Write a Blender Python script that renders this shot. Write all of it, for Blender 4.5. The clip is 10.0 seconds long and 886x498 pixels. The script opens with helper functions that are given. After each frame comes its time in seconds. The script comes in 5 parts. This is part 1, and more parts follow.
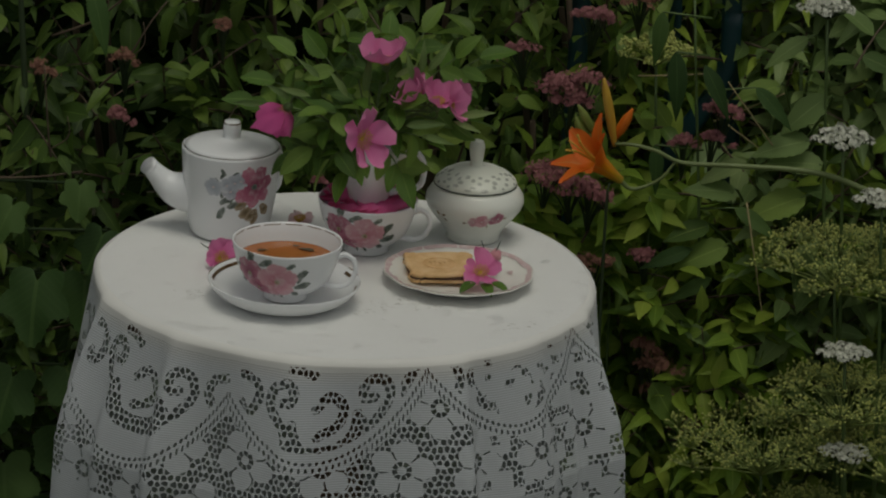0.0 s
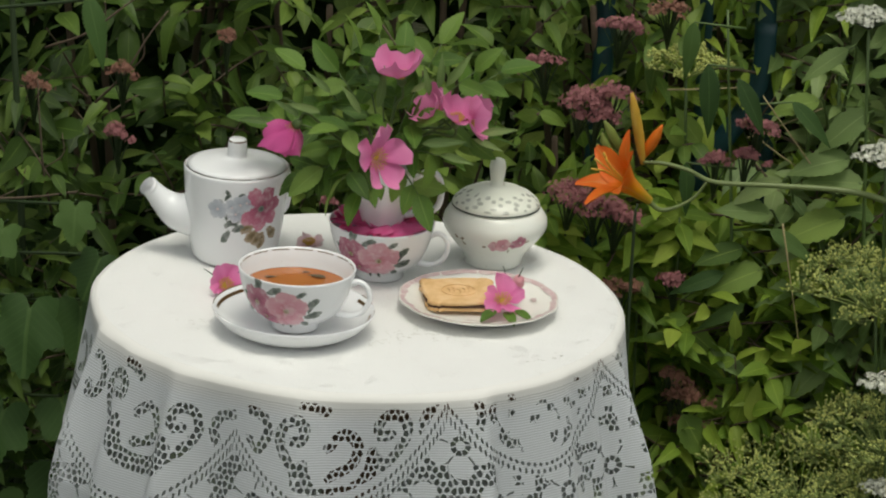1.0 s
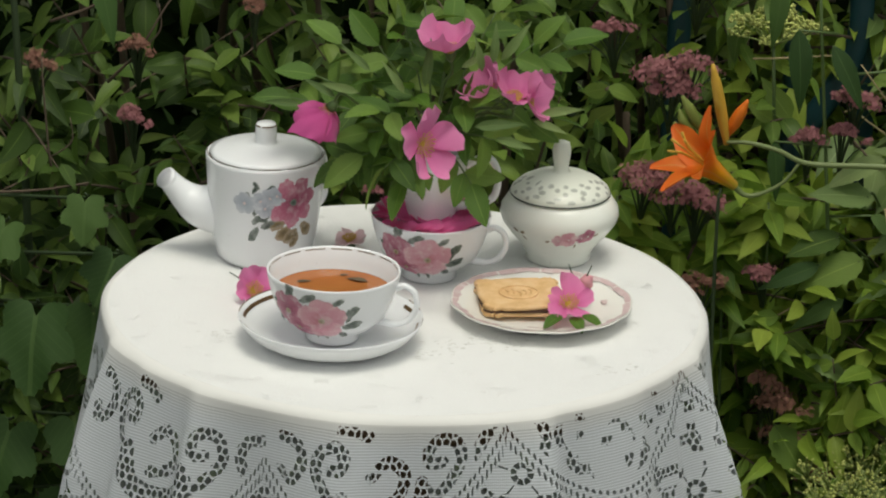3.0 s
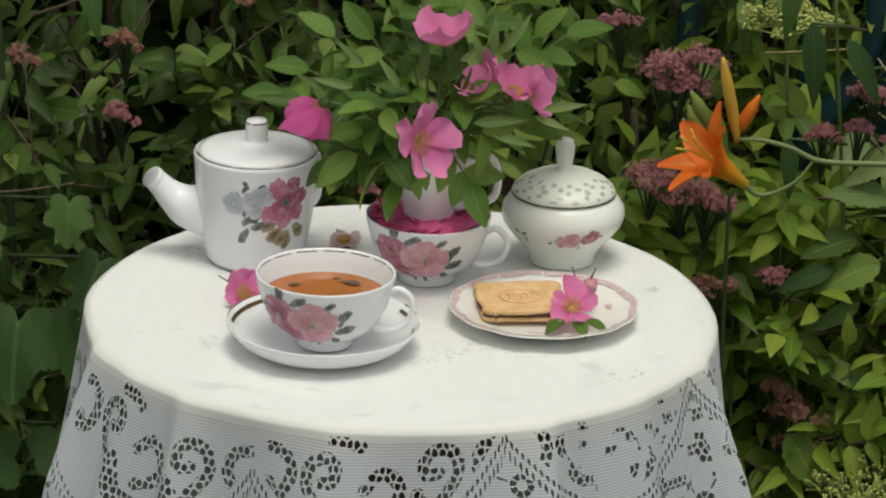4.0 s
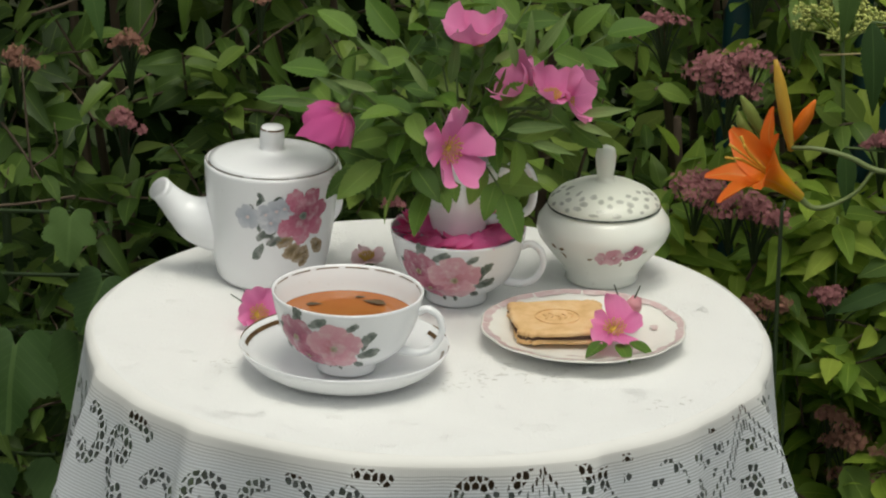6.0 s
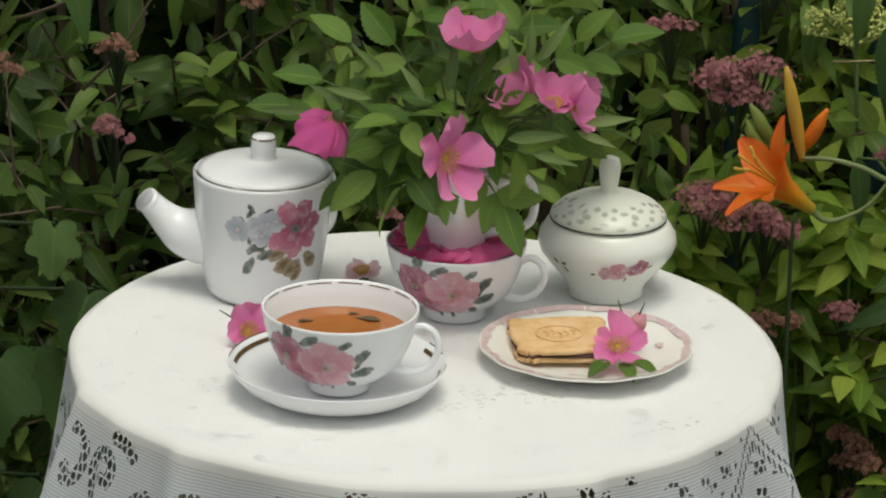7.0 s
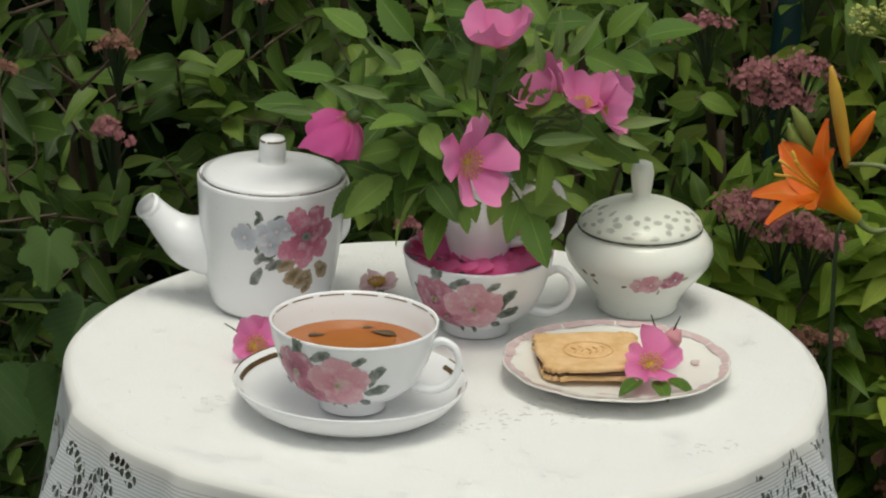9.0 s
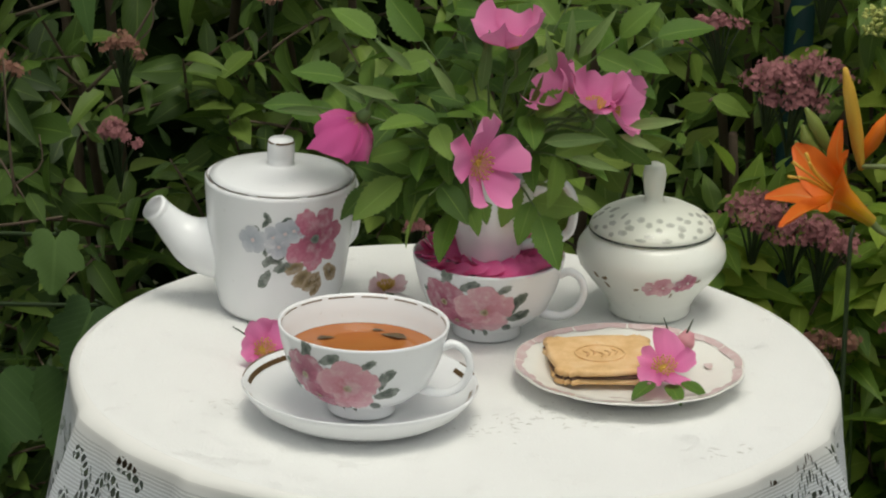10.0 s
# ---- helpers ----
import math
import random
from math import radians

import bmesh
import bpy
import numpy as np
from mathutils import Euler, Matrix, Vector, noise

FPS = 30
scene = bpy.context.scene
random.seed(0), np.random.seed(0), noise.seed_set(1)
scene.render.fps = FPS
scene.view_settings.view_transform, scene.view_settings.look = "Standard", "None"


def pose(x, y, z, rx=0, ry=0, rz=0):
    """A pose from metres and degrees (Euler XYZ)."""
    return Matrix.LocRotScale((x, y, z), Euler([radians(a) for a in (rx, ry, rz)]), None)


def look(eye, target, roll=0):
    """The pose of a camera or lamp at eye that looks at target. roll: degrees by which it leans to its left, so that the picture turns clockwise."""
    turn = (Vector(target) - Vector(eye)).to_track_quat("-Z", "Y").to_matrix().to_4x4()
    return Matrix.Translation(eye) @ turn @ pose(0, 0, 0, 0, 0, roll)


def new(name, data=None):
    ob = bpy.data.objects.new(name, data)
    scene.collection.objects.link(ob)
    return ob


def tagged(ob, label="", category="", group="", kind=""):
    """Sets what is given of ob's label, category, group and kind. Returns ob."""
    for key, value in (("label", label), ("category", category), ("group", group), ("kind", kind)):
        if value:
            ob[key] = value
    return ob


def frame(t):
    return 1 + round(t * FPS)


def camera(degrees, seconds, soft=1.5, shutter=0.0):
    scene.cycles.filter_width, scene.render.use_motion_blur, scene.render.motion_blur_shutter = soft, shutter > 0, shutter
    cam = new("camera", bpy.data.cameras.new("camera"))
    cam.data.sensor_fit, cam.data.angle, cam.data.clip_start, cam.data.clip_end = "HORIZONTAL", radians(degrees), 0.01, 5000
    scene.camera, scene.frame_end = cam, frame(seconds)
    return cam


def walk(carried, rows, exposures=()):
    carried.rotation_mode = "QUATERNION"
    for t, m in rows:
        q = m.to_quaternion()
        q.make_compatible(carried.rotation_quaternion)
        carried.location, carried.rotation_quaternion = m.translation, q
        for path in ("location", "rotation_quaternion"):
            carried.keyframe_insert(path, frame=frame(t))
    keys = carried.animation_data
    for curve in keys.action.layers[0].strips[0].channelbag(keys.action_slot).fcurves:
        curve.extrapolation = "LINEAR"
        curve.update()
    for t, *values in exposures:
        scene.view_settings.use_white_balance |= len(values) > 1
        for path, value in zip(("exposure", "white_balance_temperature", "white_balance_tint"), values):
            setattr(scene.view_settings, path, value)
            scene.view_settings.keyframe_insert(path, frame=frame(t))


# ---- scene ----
cam = camera(10.0, 10.0, soft=2.1)
PATH = [
    (0, (0.2560, -4.9675, 2.5042), (0.2003, -3.0829, 1.8371), 2.89),
    (0.5, (0.2240, -4.8150, 2.4590), (0.1740, -2.9297, 1.7933), 2.88),
    (1, (0.2133, -4.6582, 2.4248), (0.1630, -2.7740, 1.7562), 2.90),
    (1.5, (0.2139, -4.4871, 2.3850), (0.1584, -2.6049, 1.7110), 2.76),
    (2, (0.2121, -4.3277, 2.3530), (0.1491, -2.4496, 1.6683), 2.44),
    (2.5, (0.2095, -4.1902, 2.3129), (0.1387, -2.3152, 1.6205), 2.06),
    (4, (0.2375, -3.9027, 2.2038), (0.1437, -2.0276, 1.5143), 1.57),
    (4.5, (0.2216, -3.8394, 2.1821), (0.1282, -1.9638, 1.4941), 1.57),
    (5, (0.2049, -3.7740, 2.1507), (0.1156, -1.8964, 1.4676), 1.63),
    (5.5, (0.2020, -3.6902, 2.1086), (0.1096, -1.8104, 1.4320), 1.57),
    (7, (0.2108, -3.4631, 2.0397), (0.1072, -1.5840, 1.3628), 1.53),
    (7.5, (0.1999, -3.4130, 2.0134), (0.0979, -1.5317, 1.3423), 1.62),
    (8, (0.1944, -3.3600, 1.9837), (0.0915, -1.4770, 1.3178), 1.66),
    (8.5, (0.1892, -3.2974, 1.9641), (0.0840, -1.4147, 1.2974), 1.66),
    (9, (0.1943, -3.2376, 1.9439), (0.0844, -1.3550, 1.2778), 1.67),
    (9.5, (0.1796, -3.2029, 1.9332), (0.0730, -1.3198, 1.2680), 1.69),
    (10, (0.1865, -3.2057, 1.9242), (0.0758, -1.3214, 1.2631), 1.67),
]
EXPOSURES = [(t, s, 6850, 3) for t, s in ((0.0, -1.32), (0.2, -0.80), (0.4, -0.38), (0.6, -0.16), (0.9, -0.05), (10.0, -0.05))]
walk(cam, [(t, look(eye, target, roll)) for t, eye, target, roll in PATH], EXPOSURES)

# ---- world and light ----
world = bpy.data.worlds.new("overcast_sky")
scene.world = world
world.use_nodes = True
wn = world.node_tree.nodes
wn.clear()
sky = wn.new("ShaderNodeTexSky")
sky.sky_type = "NISHITA"
sky.sun_disc = False
sky.sun_elevation = radians(76)
sky.sun_rotation = radians(160)
sky.air_density = 1.0
sky.dust_density = 4.0
calm = wn.new("ShaderNodeHueSaturation")
calm.inputs["Saturation"].default_value = 0.25
back = wn.new("ShaderNodeBackground")
back.inputs["Strength"].default_value = 0.12
wout = wn.new("ShaderNodeOutputWorld")
world.node_tree.links.new(sky.outputs[0], calm.inputs["Color"])
world.node_tree.links.new(calm.outputs[0], back.inputs[0])
world.node_tree.links.new(back.outputs[0], wout.inputs[0])

sun_data = bpy.data.lights.new("sun", "SUN")
sun_data.energy = 1.2
sun_data.angle = radians(25)
sun_data.color = (1.0, 0.96, 0.90)
sun = new("sun", sun_data)
sun.matrix_world = look((0.25, -0.75, 3.2), (0, 0, 0))


# ---- materials ----
class Nodes:
    """A short way to write node materials."""

    def __init__(self, name):
        self.mat = bpy.data.materials.new(name)
        self.mat.use_nodes = True
        self.tree = self.mat.node_tree
        self.tree.nodes.clear()

    def add(self, kind, operation="", data_type="", feature=""):
        node = self.tree.nodes.new("ShaderNode" + kind)
        if operation:
            node.operation = operation
        if data_type:
            node.data_type = data_type
        if feature:
            node.feature = feature
        return node

    def put(self, socket, value):
        if isinstance(value, bpy.types.NodeSocket):
            self.tree.links.new(value, socket)
        elif isinstance(value, (tuple, list)) and socket.type == "RGBA" and len(value) == 3:
            socket.default_value = (*value, 1)
        else:
            socket.default_value = value

    def math(self, op, a, b=0.0, c=None):
        n = self.add("Math", operation=op)
        self.put(n.inputs[0], a)
        self.put(n.inputs[1], b)
        if c is not None:
            self.put(n.inputs[2], c)
        return n.outputs[0]

    def mix(self, f, a, b):
        n = self.add("Mix", data_type="RGBA")
        self.put(n.inputs[0], f)
        self.put(n.inputs[6], a)
        self.put(n.inputs[7], b)
        return n.outputs[2]

    def ramp(self, f, stops):
        n = self.add("ValToRGB")
        while len(n.color_ramp.elements) < len(stops):
            n.color_ramp.elements.new(0.5)
        for e, (p, c) in zip(n.color_ramp.elements, stops):
            e.position, e.color = p, (*c, 1)
        self.put(n.inputs[0], f)
        return n.outputs[0]

    def noise(self, scale, detail=3.0, rough=0.55, where=None):
        n = self.add("TexNoise")
        n.inputs["Scale"].default_value = scale
        n.inputs["Detail"].default_value = detail
        n.inputs["Roughness"].default_value = rough
        self.put(n.inputs["Vector"], where or self.coords())
        return n.outputs["Fac"]

    def coords(self, kind="Object"):
        return self.add("TexCoord").outputs[kind]

    def uv(self):
        s = self.add("SeparateXYZ")
        self.put(s.inputs[0], self.add("TexCoord").outputs["UV"])
        return s.outputs[0], s.outputs[1]

    def bump(self, height, strength=0.3, distance=0.001):
        n = self.add("Bump")
        n.inputs["Strength"].default_value = strength
        n.inputs["Distance"].default_value = distance
        self.put(n.inputs["Height"], height)
        return n.outputs[0]

    def chance(self):
        """A random number for each leaf, whether it is joined or an object of its own."""
        return self.math("FRACT", self.math("ADD", self.add("NewGeometry").outputs["Random Per Island"], self.add("ObjectInfo").outputs["Random"]))

    def done(self, colour, rough=0.5, metal=0.0, normal=None, thin=0.0, thin_colour=None, gap=None, coat=0.0, spec=0.5, sheen=0.0, sub=0.0):
        p = self.add("BsdfPrincipled")
        self.put(p.inputs["Base Color"], colour)
        self.put(p.inputs["Roughness"], rough)
        self.put(p.inputs["Metallic"], metal)
        self.put(p.inputs["Specular IOR Level"], spec)
        self.put(p.inputs["Coat Weight"], coat)
        p.inputs["Coat Roughness"].default_value = 0.05
        self.put(p.inputs["Sheen Weight"], sheen)
        if normal is not None:
            self.put(p.inputs["Normal"], normal)
        shader = p.outputs[0]
        if thin:
            t = self.add("BsdfTranslucent")
            self.put(t.inputs[0], thin_colour if thin_colour is not None else colour)
            m = self.add("MixShader")
            self.put(m.inputs[0], thin)
            self.tree.links.new(shader, m.inputs[1])
            self.tree.links.new(t.outputs[0], m.inputs[2])
            shader = m.outputs[0]
        if gap is not None:
            t = self.add("BsdfTransparent")
            m = self.add("MixShader")
            self.put(m.inputs[0], gap)
            self.tree.links.new(shader, m.inputs[1])
            self.tree.links.new(t.outputs[0], m.inputs[2])
            shader = m.outputs[0]
        self.tree.links.new(shader, self.add("OutputMaterial").inputs[0])
        return self.mat


def leaf_material(name, dark, mid, light, thin=0.25, rough=0.42, vein=1.25, spec=0.38):
    n = Nodes(name)
    u, v = n.uv()
    side = n.math("ABSOLUTE", n.math("SUBTRACT", u, 0.5))
    rib = n.math("LESS_THAN", side, 0.022)
    veins = n.math("GREATER_THAN", n.math("SINE", n.math("MULTIPLY", n.math("SUBTRACT", n.math("MULTIPLY", v, 1.0), side), 58.0)), 0.86)
    lines = n.math("MAXIMUM", rib, n.math("MULTIPLY", veins, 0.28))
    base = n.ramp(n.chance(), [(0.0, dark), (0.55, mid), (1.0, light)])
    blotch = n.noise(60.0, 4.0)
    base = n.mix(n.math("MULTIPLY", blotch, 0.38), base, dark)
    pale = n.mix(1.0, base, tuple(min(1.0, c * vein + 0.012) for c in light))
    colour = n.mix(n.math("MULTIPLY", lines, 0.42), base, pale)
    spots = n.math("GREATER_THAN", n.noise(170.0, 2.0), 0.72)
    colour = n.mix(n.math("MULTIPLY", spots, 0.35), colour, (0.10, 0.075, 0.03))
    height = n.math("ADD", n.math("MULTIPLY", lines, -0.6), n.math("MULTIPLY", n.noise(240.0), 0.5))
    glow = n.mix(0.4, colour, tuple(1.3 * c for c in mid))
    return n.done(colour, n.math("ADD", rough, n.math("MULTIPLY", blotch, 0.2)), normal=n.bump(height, 0.5, 0.0012), thin=thin, thin_colour=glow, spec=spec)


def petal_material(name, inner, outer, edge, thin=0.3):
    n = Nodes(name)
    u, v = n.uv()
    colour = n.ramp(v, [(0.0, inner), (0.22, outer), (1.0, edge)])
    streak = n.add("TexWave")
    streak.inputs["Scale"].default_value = 9.0
    streak.inputs["Distortion"].default_value = 3.0
    n.put(streak.inputs["Vector"], n.coords("UV"))
    colour = n.mix(n.math("MULTIPLY", streak.outputs["Fac"], 0.3), colour, outer)
    colour = n.mix(n.math("MULTIPLY", n.noise(90.0), 0.35), colour, edge)
    return n.done(colour, 0.55, normal=n.bump(streak.outputs["Fac"], 0.35, 0.0006), thin=thin, spec=0.25, sheen=0.2)


def plain(name, colour, rough=0.5, vary=0.25, scale=40.0, bump=0.2, metal=0.0, coat=0.0, spec=0.5, other=None):
    n = Nodes(name)
    f = n.noise(scale, 4.0)
    fine = n.noise(scale * 9, 2.0)
    c = n.mix(n.math("MULTIPLY", f, vary * 2), colour, other or tuple(v * 0.6 for v in colour))
    return n.done(c, n.math("ADD", rough, n.math("MULTIPLY", n.math("SUBTRACT", fine, 0.5), 0.15)), metal, n.bump(n.math("ADD", f, fine), bump, 0.0008), coat=coat, spec=spec)


def porcelain_material(name, colour, soil, rough=0.18):
    n = Nodes(name)
    f = n.noise(26.0, 4.0)
    fine = n.noise(300.0, 2.0)
    c = n.mix(n.math("MULTIPLY", f, 0.4), colour, soil)
    c = n.mix(n.math("MULTIPLY", n.math("GREATER_THAN", fine, 0.73), 0.25), c, (0.45, 0.42, 0.36))
    return n.done(c, n.math("ADD", rough, n.math("MULTIPLY", f, 0.10)), normal=n.bump(n.math("ADD", f, n.math("MULTIPLY", fine, 0.1)), 0.12, 0.0008), spec=0.5)


def paint_material(name, a, b, c):
    """Overglaze transfer colour, deeper at the heart, brushed unevenly and thin enough in places to let the glaze through."""
    n = Nodes(name)
    u, v = n.uv()
    f, wash, speck = n.noise(420.0, 4.0, 0.7), n.noise(130.0, 3.0), n.noise(900.0, 2.0)
    colour = n.ramp(n.math("ADD", v, n.math("MULTIPLY", n.math("SUBTRACT", f, 0.5), 0.8)), [(0.0, a), (0.45, b), (1.0, c)])
    colour = n.mix(n.math("MULTIPLY", n.math("GREATER_THAN", n.add("NewGeometry").outputs["Random Per Island"], 0.55), 0.35), colour, a)
    thin_ = n.math("MINIMUM", n.math("MAXIMUM", n.math("MULTIPLY", n.math("SUBTRACT", wash, 0.50), 2.2), 0.0), 0.42)
    colour = n.mix(thin_, colour, n.mix(0.6, c, (0.78, 0.78, 0.77)))
    colour = n.mix(n.math("MULTIPLY", n.math("GREATER_THAN", speck, 0.60), 0.18), colour, a)
    return n.done(colour, 0.22, normal=n.bump(f, 0.1, 0.0003), spec=0.5)


LEAF = leaf_material("shrub_leaf", (0.032, 0.070, 0.010), (0.115, 0.195, 0.030), (0.225, 0.315, 0.058), 0.3)
LEAF_DEEP = leaf_material("deep_shrub_leaf", (0.024, 0.056, 0.008), (0.085, 0.155, 0.022), (0.175, 0.26, 0.045), 0.28)
LEAF_MID = leaf_material("bright_shrub_leaf", (0.048, 0.100, 0.013), (0.160, 0.26, 0.040), (0.30, 0.40, 0.08), 0.32)
LEAF_PALE = leaf_material("grey_green_leaf", (0.10, 0.17, 0.050), (0.19, 0.28, 0.085), (0.31, 0.40, 0.15), 0.3)
LEAF_YELLOW = leaf_material("young_leaf", (0.095, 0.185, 0.018), (0.23, 0.345, 0.038), (0.40, 0.49, 0.075), 0.35)
LEAF_BLUE = leaf_material("broad_leaf", (0.024, 0.060, 0.011), (0.050, 0.108, 0.020), (0.085, 0.150, 0.032), 0.2, 0.5, 1.1, 0.3)
LEAF_ROSE = leaf_material("rose_leaf", (0.042, 0.100, 0.010), (0.105, 0.210, 0.022), (0.22, 0.34, 0.06), 0.26, 0.34, 1.25, 0.45)
# near-black leaf colour stands in for shade in the shrubs' gaps
LEAF_SHADE = leaf_material("gap_shade_leaf", (0.005, 0.012, 0.003), (0.011, 0.024, 0.005), (0.024, 0.046, 0.009), 0.08, 0.75, 1.1, 0.04)
STEM = plain("green_stem", (0.10, 0.16, 0.045), 0.5, 0.3, 60)
STEM_PALE = plain("pale_stem", (0.32, 0.40, 0.12), 0.5, 0.3, 60)
STEM_LILY = plain("lily_stem", (0.17, 0.22, 0.075), 0.5, 0.3, 60)
STEM_DARK = plain("dark_stem", (0.035, 0.06, 0.02), 0.6, 0.3, 60)
TWIG = plain("bark", (0.12, 0.085, 0.055), 0.8, 0.4, 80, 0.6)
ROSE = petal_material("rose_petal", (0.75, 0.40, 0.40), (0.60, 0.065, 0.28), (0.70, 0.12, 0.37))
ROSE_PALE = petal_material("pale_rose_petal", (0.80, 0.42, 0.36), (0.72, 0.13, 0.39), (0.85, 0.29, 0.54))
LOOSE = petal_material("loose_petal", (0.92, 0.20, 0.48), (0.90, 0.12, 0.42), (0.94, 0.22, 0.52), 0.4)
STAMEN = plain("stamen", (0.72, 0.46, 0.08), 0.7, 0.3, 300)
SPIREA = plain("spirea_floret", (0.36, 0.135, 0.155), 0.8, 0.5, 160, other=(0.20, 0.085, 0.075))
SPIREA_OLD = plain("faded_floret", (0.26, 0.12, 0.08), 0.8, 0.4, 160)
UMBEL = plain("umbel_seed", (0.52, 0.54, 0.16), 0.7, 0.4, 120, other=(0.42, 0.47, 0.13))
WHITE_FLORET = plain("white_floret", (0.72, 0.73, 0.62), 0.75, 0.25, 150)
PORCELAIN = porcelain_material("white_porcelain", (0.86, 0.87, 0.885), (0.79, 0.80, 0.805))
CREAM = porcelain_material("cream_porcelain", (0.86, 0.87, 0.81), (0.78, 0.79, 0.71))
CREAM_LID = porcelain_material("greenish_cream_porcelain", (0.83, 0.84, 0.75), (0.74, 0.76, 0.65), 0.30)
BLUSH = porcelain_material("blush_porcelain", (0.84, 0.83, 0.78), (0.76, 0.73, 0.67))
PINK_PAINT = paint_material("pink_paint", (0.42, 0.12, 0.16), (0.64, 0.32, 0.38), (0.74, 0.46, 0.51))
ROSE_PAINT = paint_material("deep_pink_paint", (0.20, 0.03, 0.07), (0.44, 0.11, 0.19), (0.60, 0.25, 0.33))
LEAF_PAINT = paint_material("leaf_paint", (0.04, 0.055, 0.045), (0.11, 0.14, 0.115), (0.26, 0.30, 0.26))
GREY_PAINT = paint_material("grey_blue_paint", (0.33, 0.36, 0.42), (0.48, 0.51, 0.56), (0.62, 0.64, 0.67))
OCHRE_PAINT = paint_material("ochre_paint", (0.10, 0.07, 0.03), (0.28, 0.20, 0.09), (0.58, 0.45, 0.33))
SAGE_PAINT = paint_material("sage_paint", (0.42, 0.43, 0.37), (0.55, 0.56, 0.49), (0.67, 0.68, 0.60))
BLUSH_PAINT = paint_material("blush_paint", (0.62, 0.46, 0.46), (0.70, 0.58, 0.56), (0.76, 0.68, 0.65))
GOLD = plain("worn_gilding", (0.26, 0.15, 0.05), 0.35, 0.5, 200, 0.2, metal=0.6, other=(0.08, 0.05, 0.03))
TEAL = plain("teal_paint", (0.006, 0.045, 0.055), 0.45, 0.4, 30, 0.3)


def make_tea():
    n = Nodes("tea")
    f = n.noise(30.0, 2.0)
    return n.done(n.mix(f, (0.44, 0.165, 0.050), (0.33, 0.10, 0.028)), 0.03, spec=0.5)


TEA = make_tea()
TEA_SPOT = plain("tea_spot", (0.12, 0.075, 0.03), 0.4, 0.4, 200)


def make_biscuit():
    n = Nodes("biscuit")
    f, g = n.noise(70.0, 5.0), n.noise(600.0, 3.0)
    c = n.ramp(f, [(0.3, (0.64, 0.39, 0.17)), (0.55, (0.77, 0.51, 0.26)), (0.8, (0.82, 0.60, 0.36))])
    c = n.mix(n.math("MULTIPLY", n.math("GREATER_THAN", g, 0.68), 0.4), c, (0.36, 0.19, 0.06))
    return n.done(c, 0.7, normal=n.bump(n.math("ADD", f, g), 0.5, 0.0012), spec=0.3)


BISCUIT = make_biscuit()
CHOCOLATE = plain("chocolate_cream", (0.07, 0.028, 0.012), 0.5, 0.4, 200, 0.5)


def make_lily():
    n = Nodes("lily_petal")
    u, v = n.uv()
    c = n.ramp(v, [(0.0, (0.42, 0.40, 0.04)), (0.30, (0.80, 0.38, 0.014)), (0.55, (0.88, 0.215, 0.018)), (1.0, (0.86, 0.170, 0.030))])
    side = n.math("ABSOLUTE", n.math("SUBTRACT", u, 0.5))
    c = n.mix(n.math("MULTIPLY", n.math("LESS_THAN", side, 0.04), 0.5), c, (0.80, 0.36, 0.10))
    f = n.noise(120.0, 4.0)
    c = n.mix(n.math("MULTIPLY", f, 0.3), c, (0.74, 0.13, 0.012))
    return n.done(c, 0.5, normal=n.bump(f, 0.3, 0.0006), thin=0.3, spec=0.3)


LILY = make_lily()
LILY_BUD = plain("lily_bud", (0.60, 0.33, 0.035), 0.5, 0.35, 70, other=(0.55, 0.38, 0.06))
LILY_ORANGE = plain("lily_bud_orange", (0.82, 0.20, 0.015), 0.5, 0.3, 90)
BUD_GREEN = plain("green_bud", (0.20, 0.25, 0.05), 0.5, 0.3, 70)


def make_cloth(name, gap):
    n = Nodes(name)
    u, v = n.uv()
    rib = n.math("SINE", n.math("ADD", n.math("MULTIPLY", v, 2 * math.pi / 0.0024), n.math("MULTIPLY", n.noise(14.0), 14.0)))
    rib = n.math("MULTIPLY", rib, n.math("GREATER_THAN", v, 0.016))
    warp = n.math("SINE", n.math("MULTIPLY", u, 2 * math.pi / 0.0016))
    f = n.noise(9.0, 4.0)
    c = n.mix(n.math("MULTIPLY", f, 0.5), (0.76, 0.79, 0.83), (0.69, 0.72, 0.75))
    edge = n.math("MULTIPLY", n.math("SUBTRACT", 0.030, v), 50.0)
    c = n.mix(n.math("MINIMUM", n.math("MAXIMUM", edge, 0.0), 1.0), c, (0.80, 0.79, 0.76))
    h = n.math("ADD", n.math("MULTIPLY", rib, 0.6), n.math("MULTIPLY", warp, 0.25))
    see = n.math("ADD", n.math("MULTIPLY", n.math("GREATER_THAN", rib, 0.2), gap), n.math("MULTIPLY", n.math("GREATER_THAN", v, 0.010), 0.17))
    return n.done(c, 0.9, normal=n.bump(h, 0.16, 0.0008), thin=0.05, gap=see, spec=0.1, sheen=0.2)


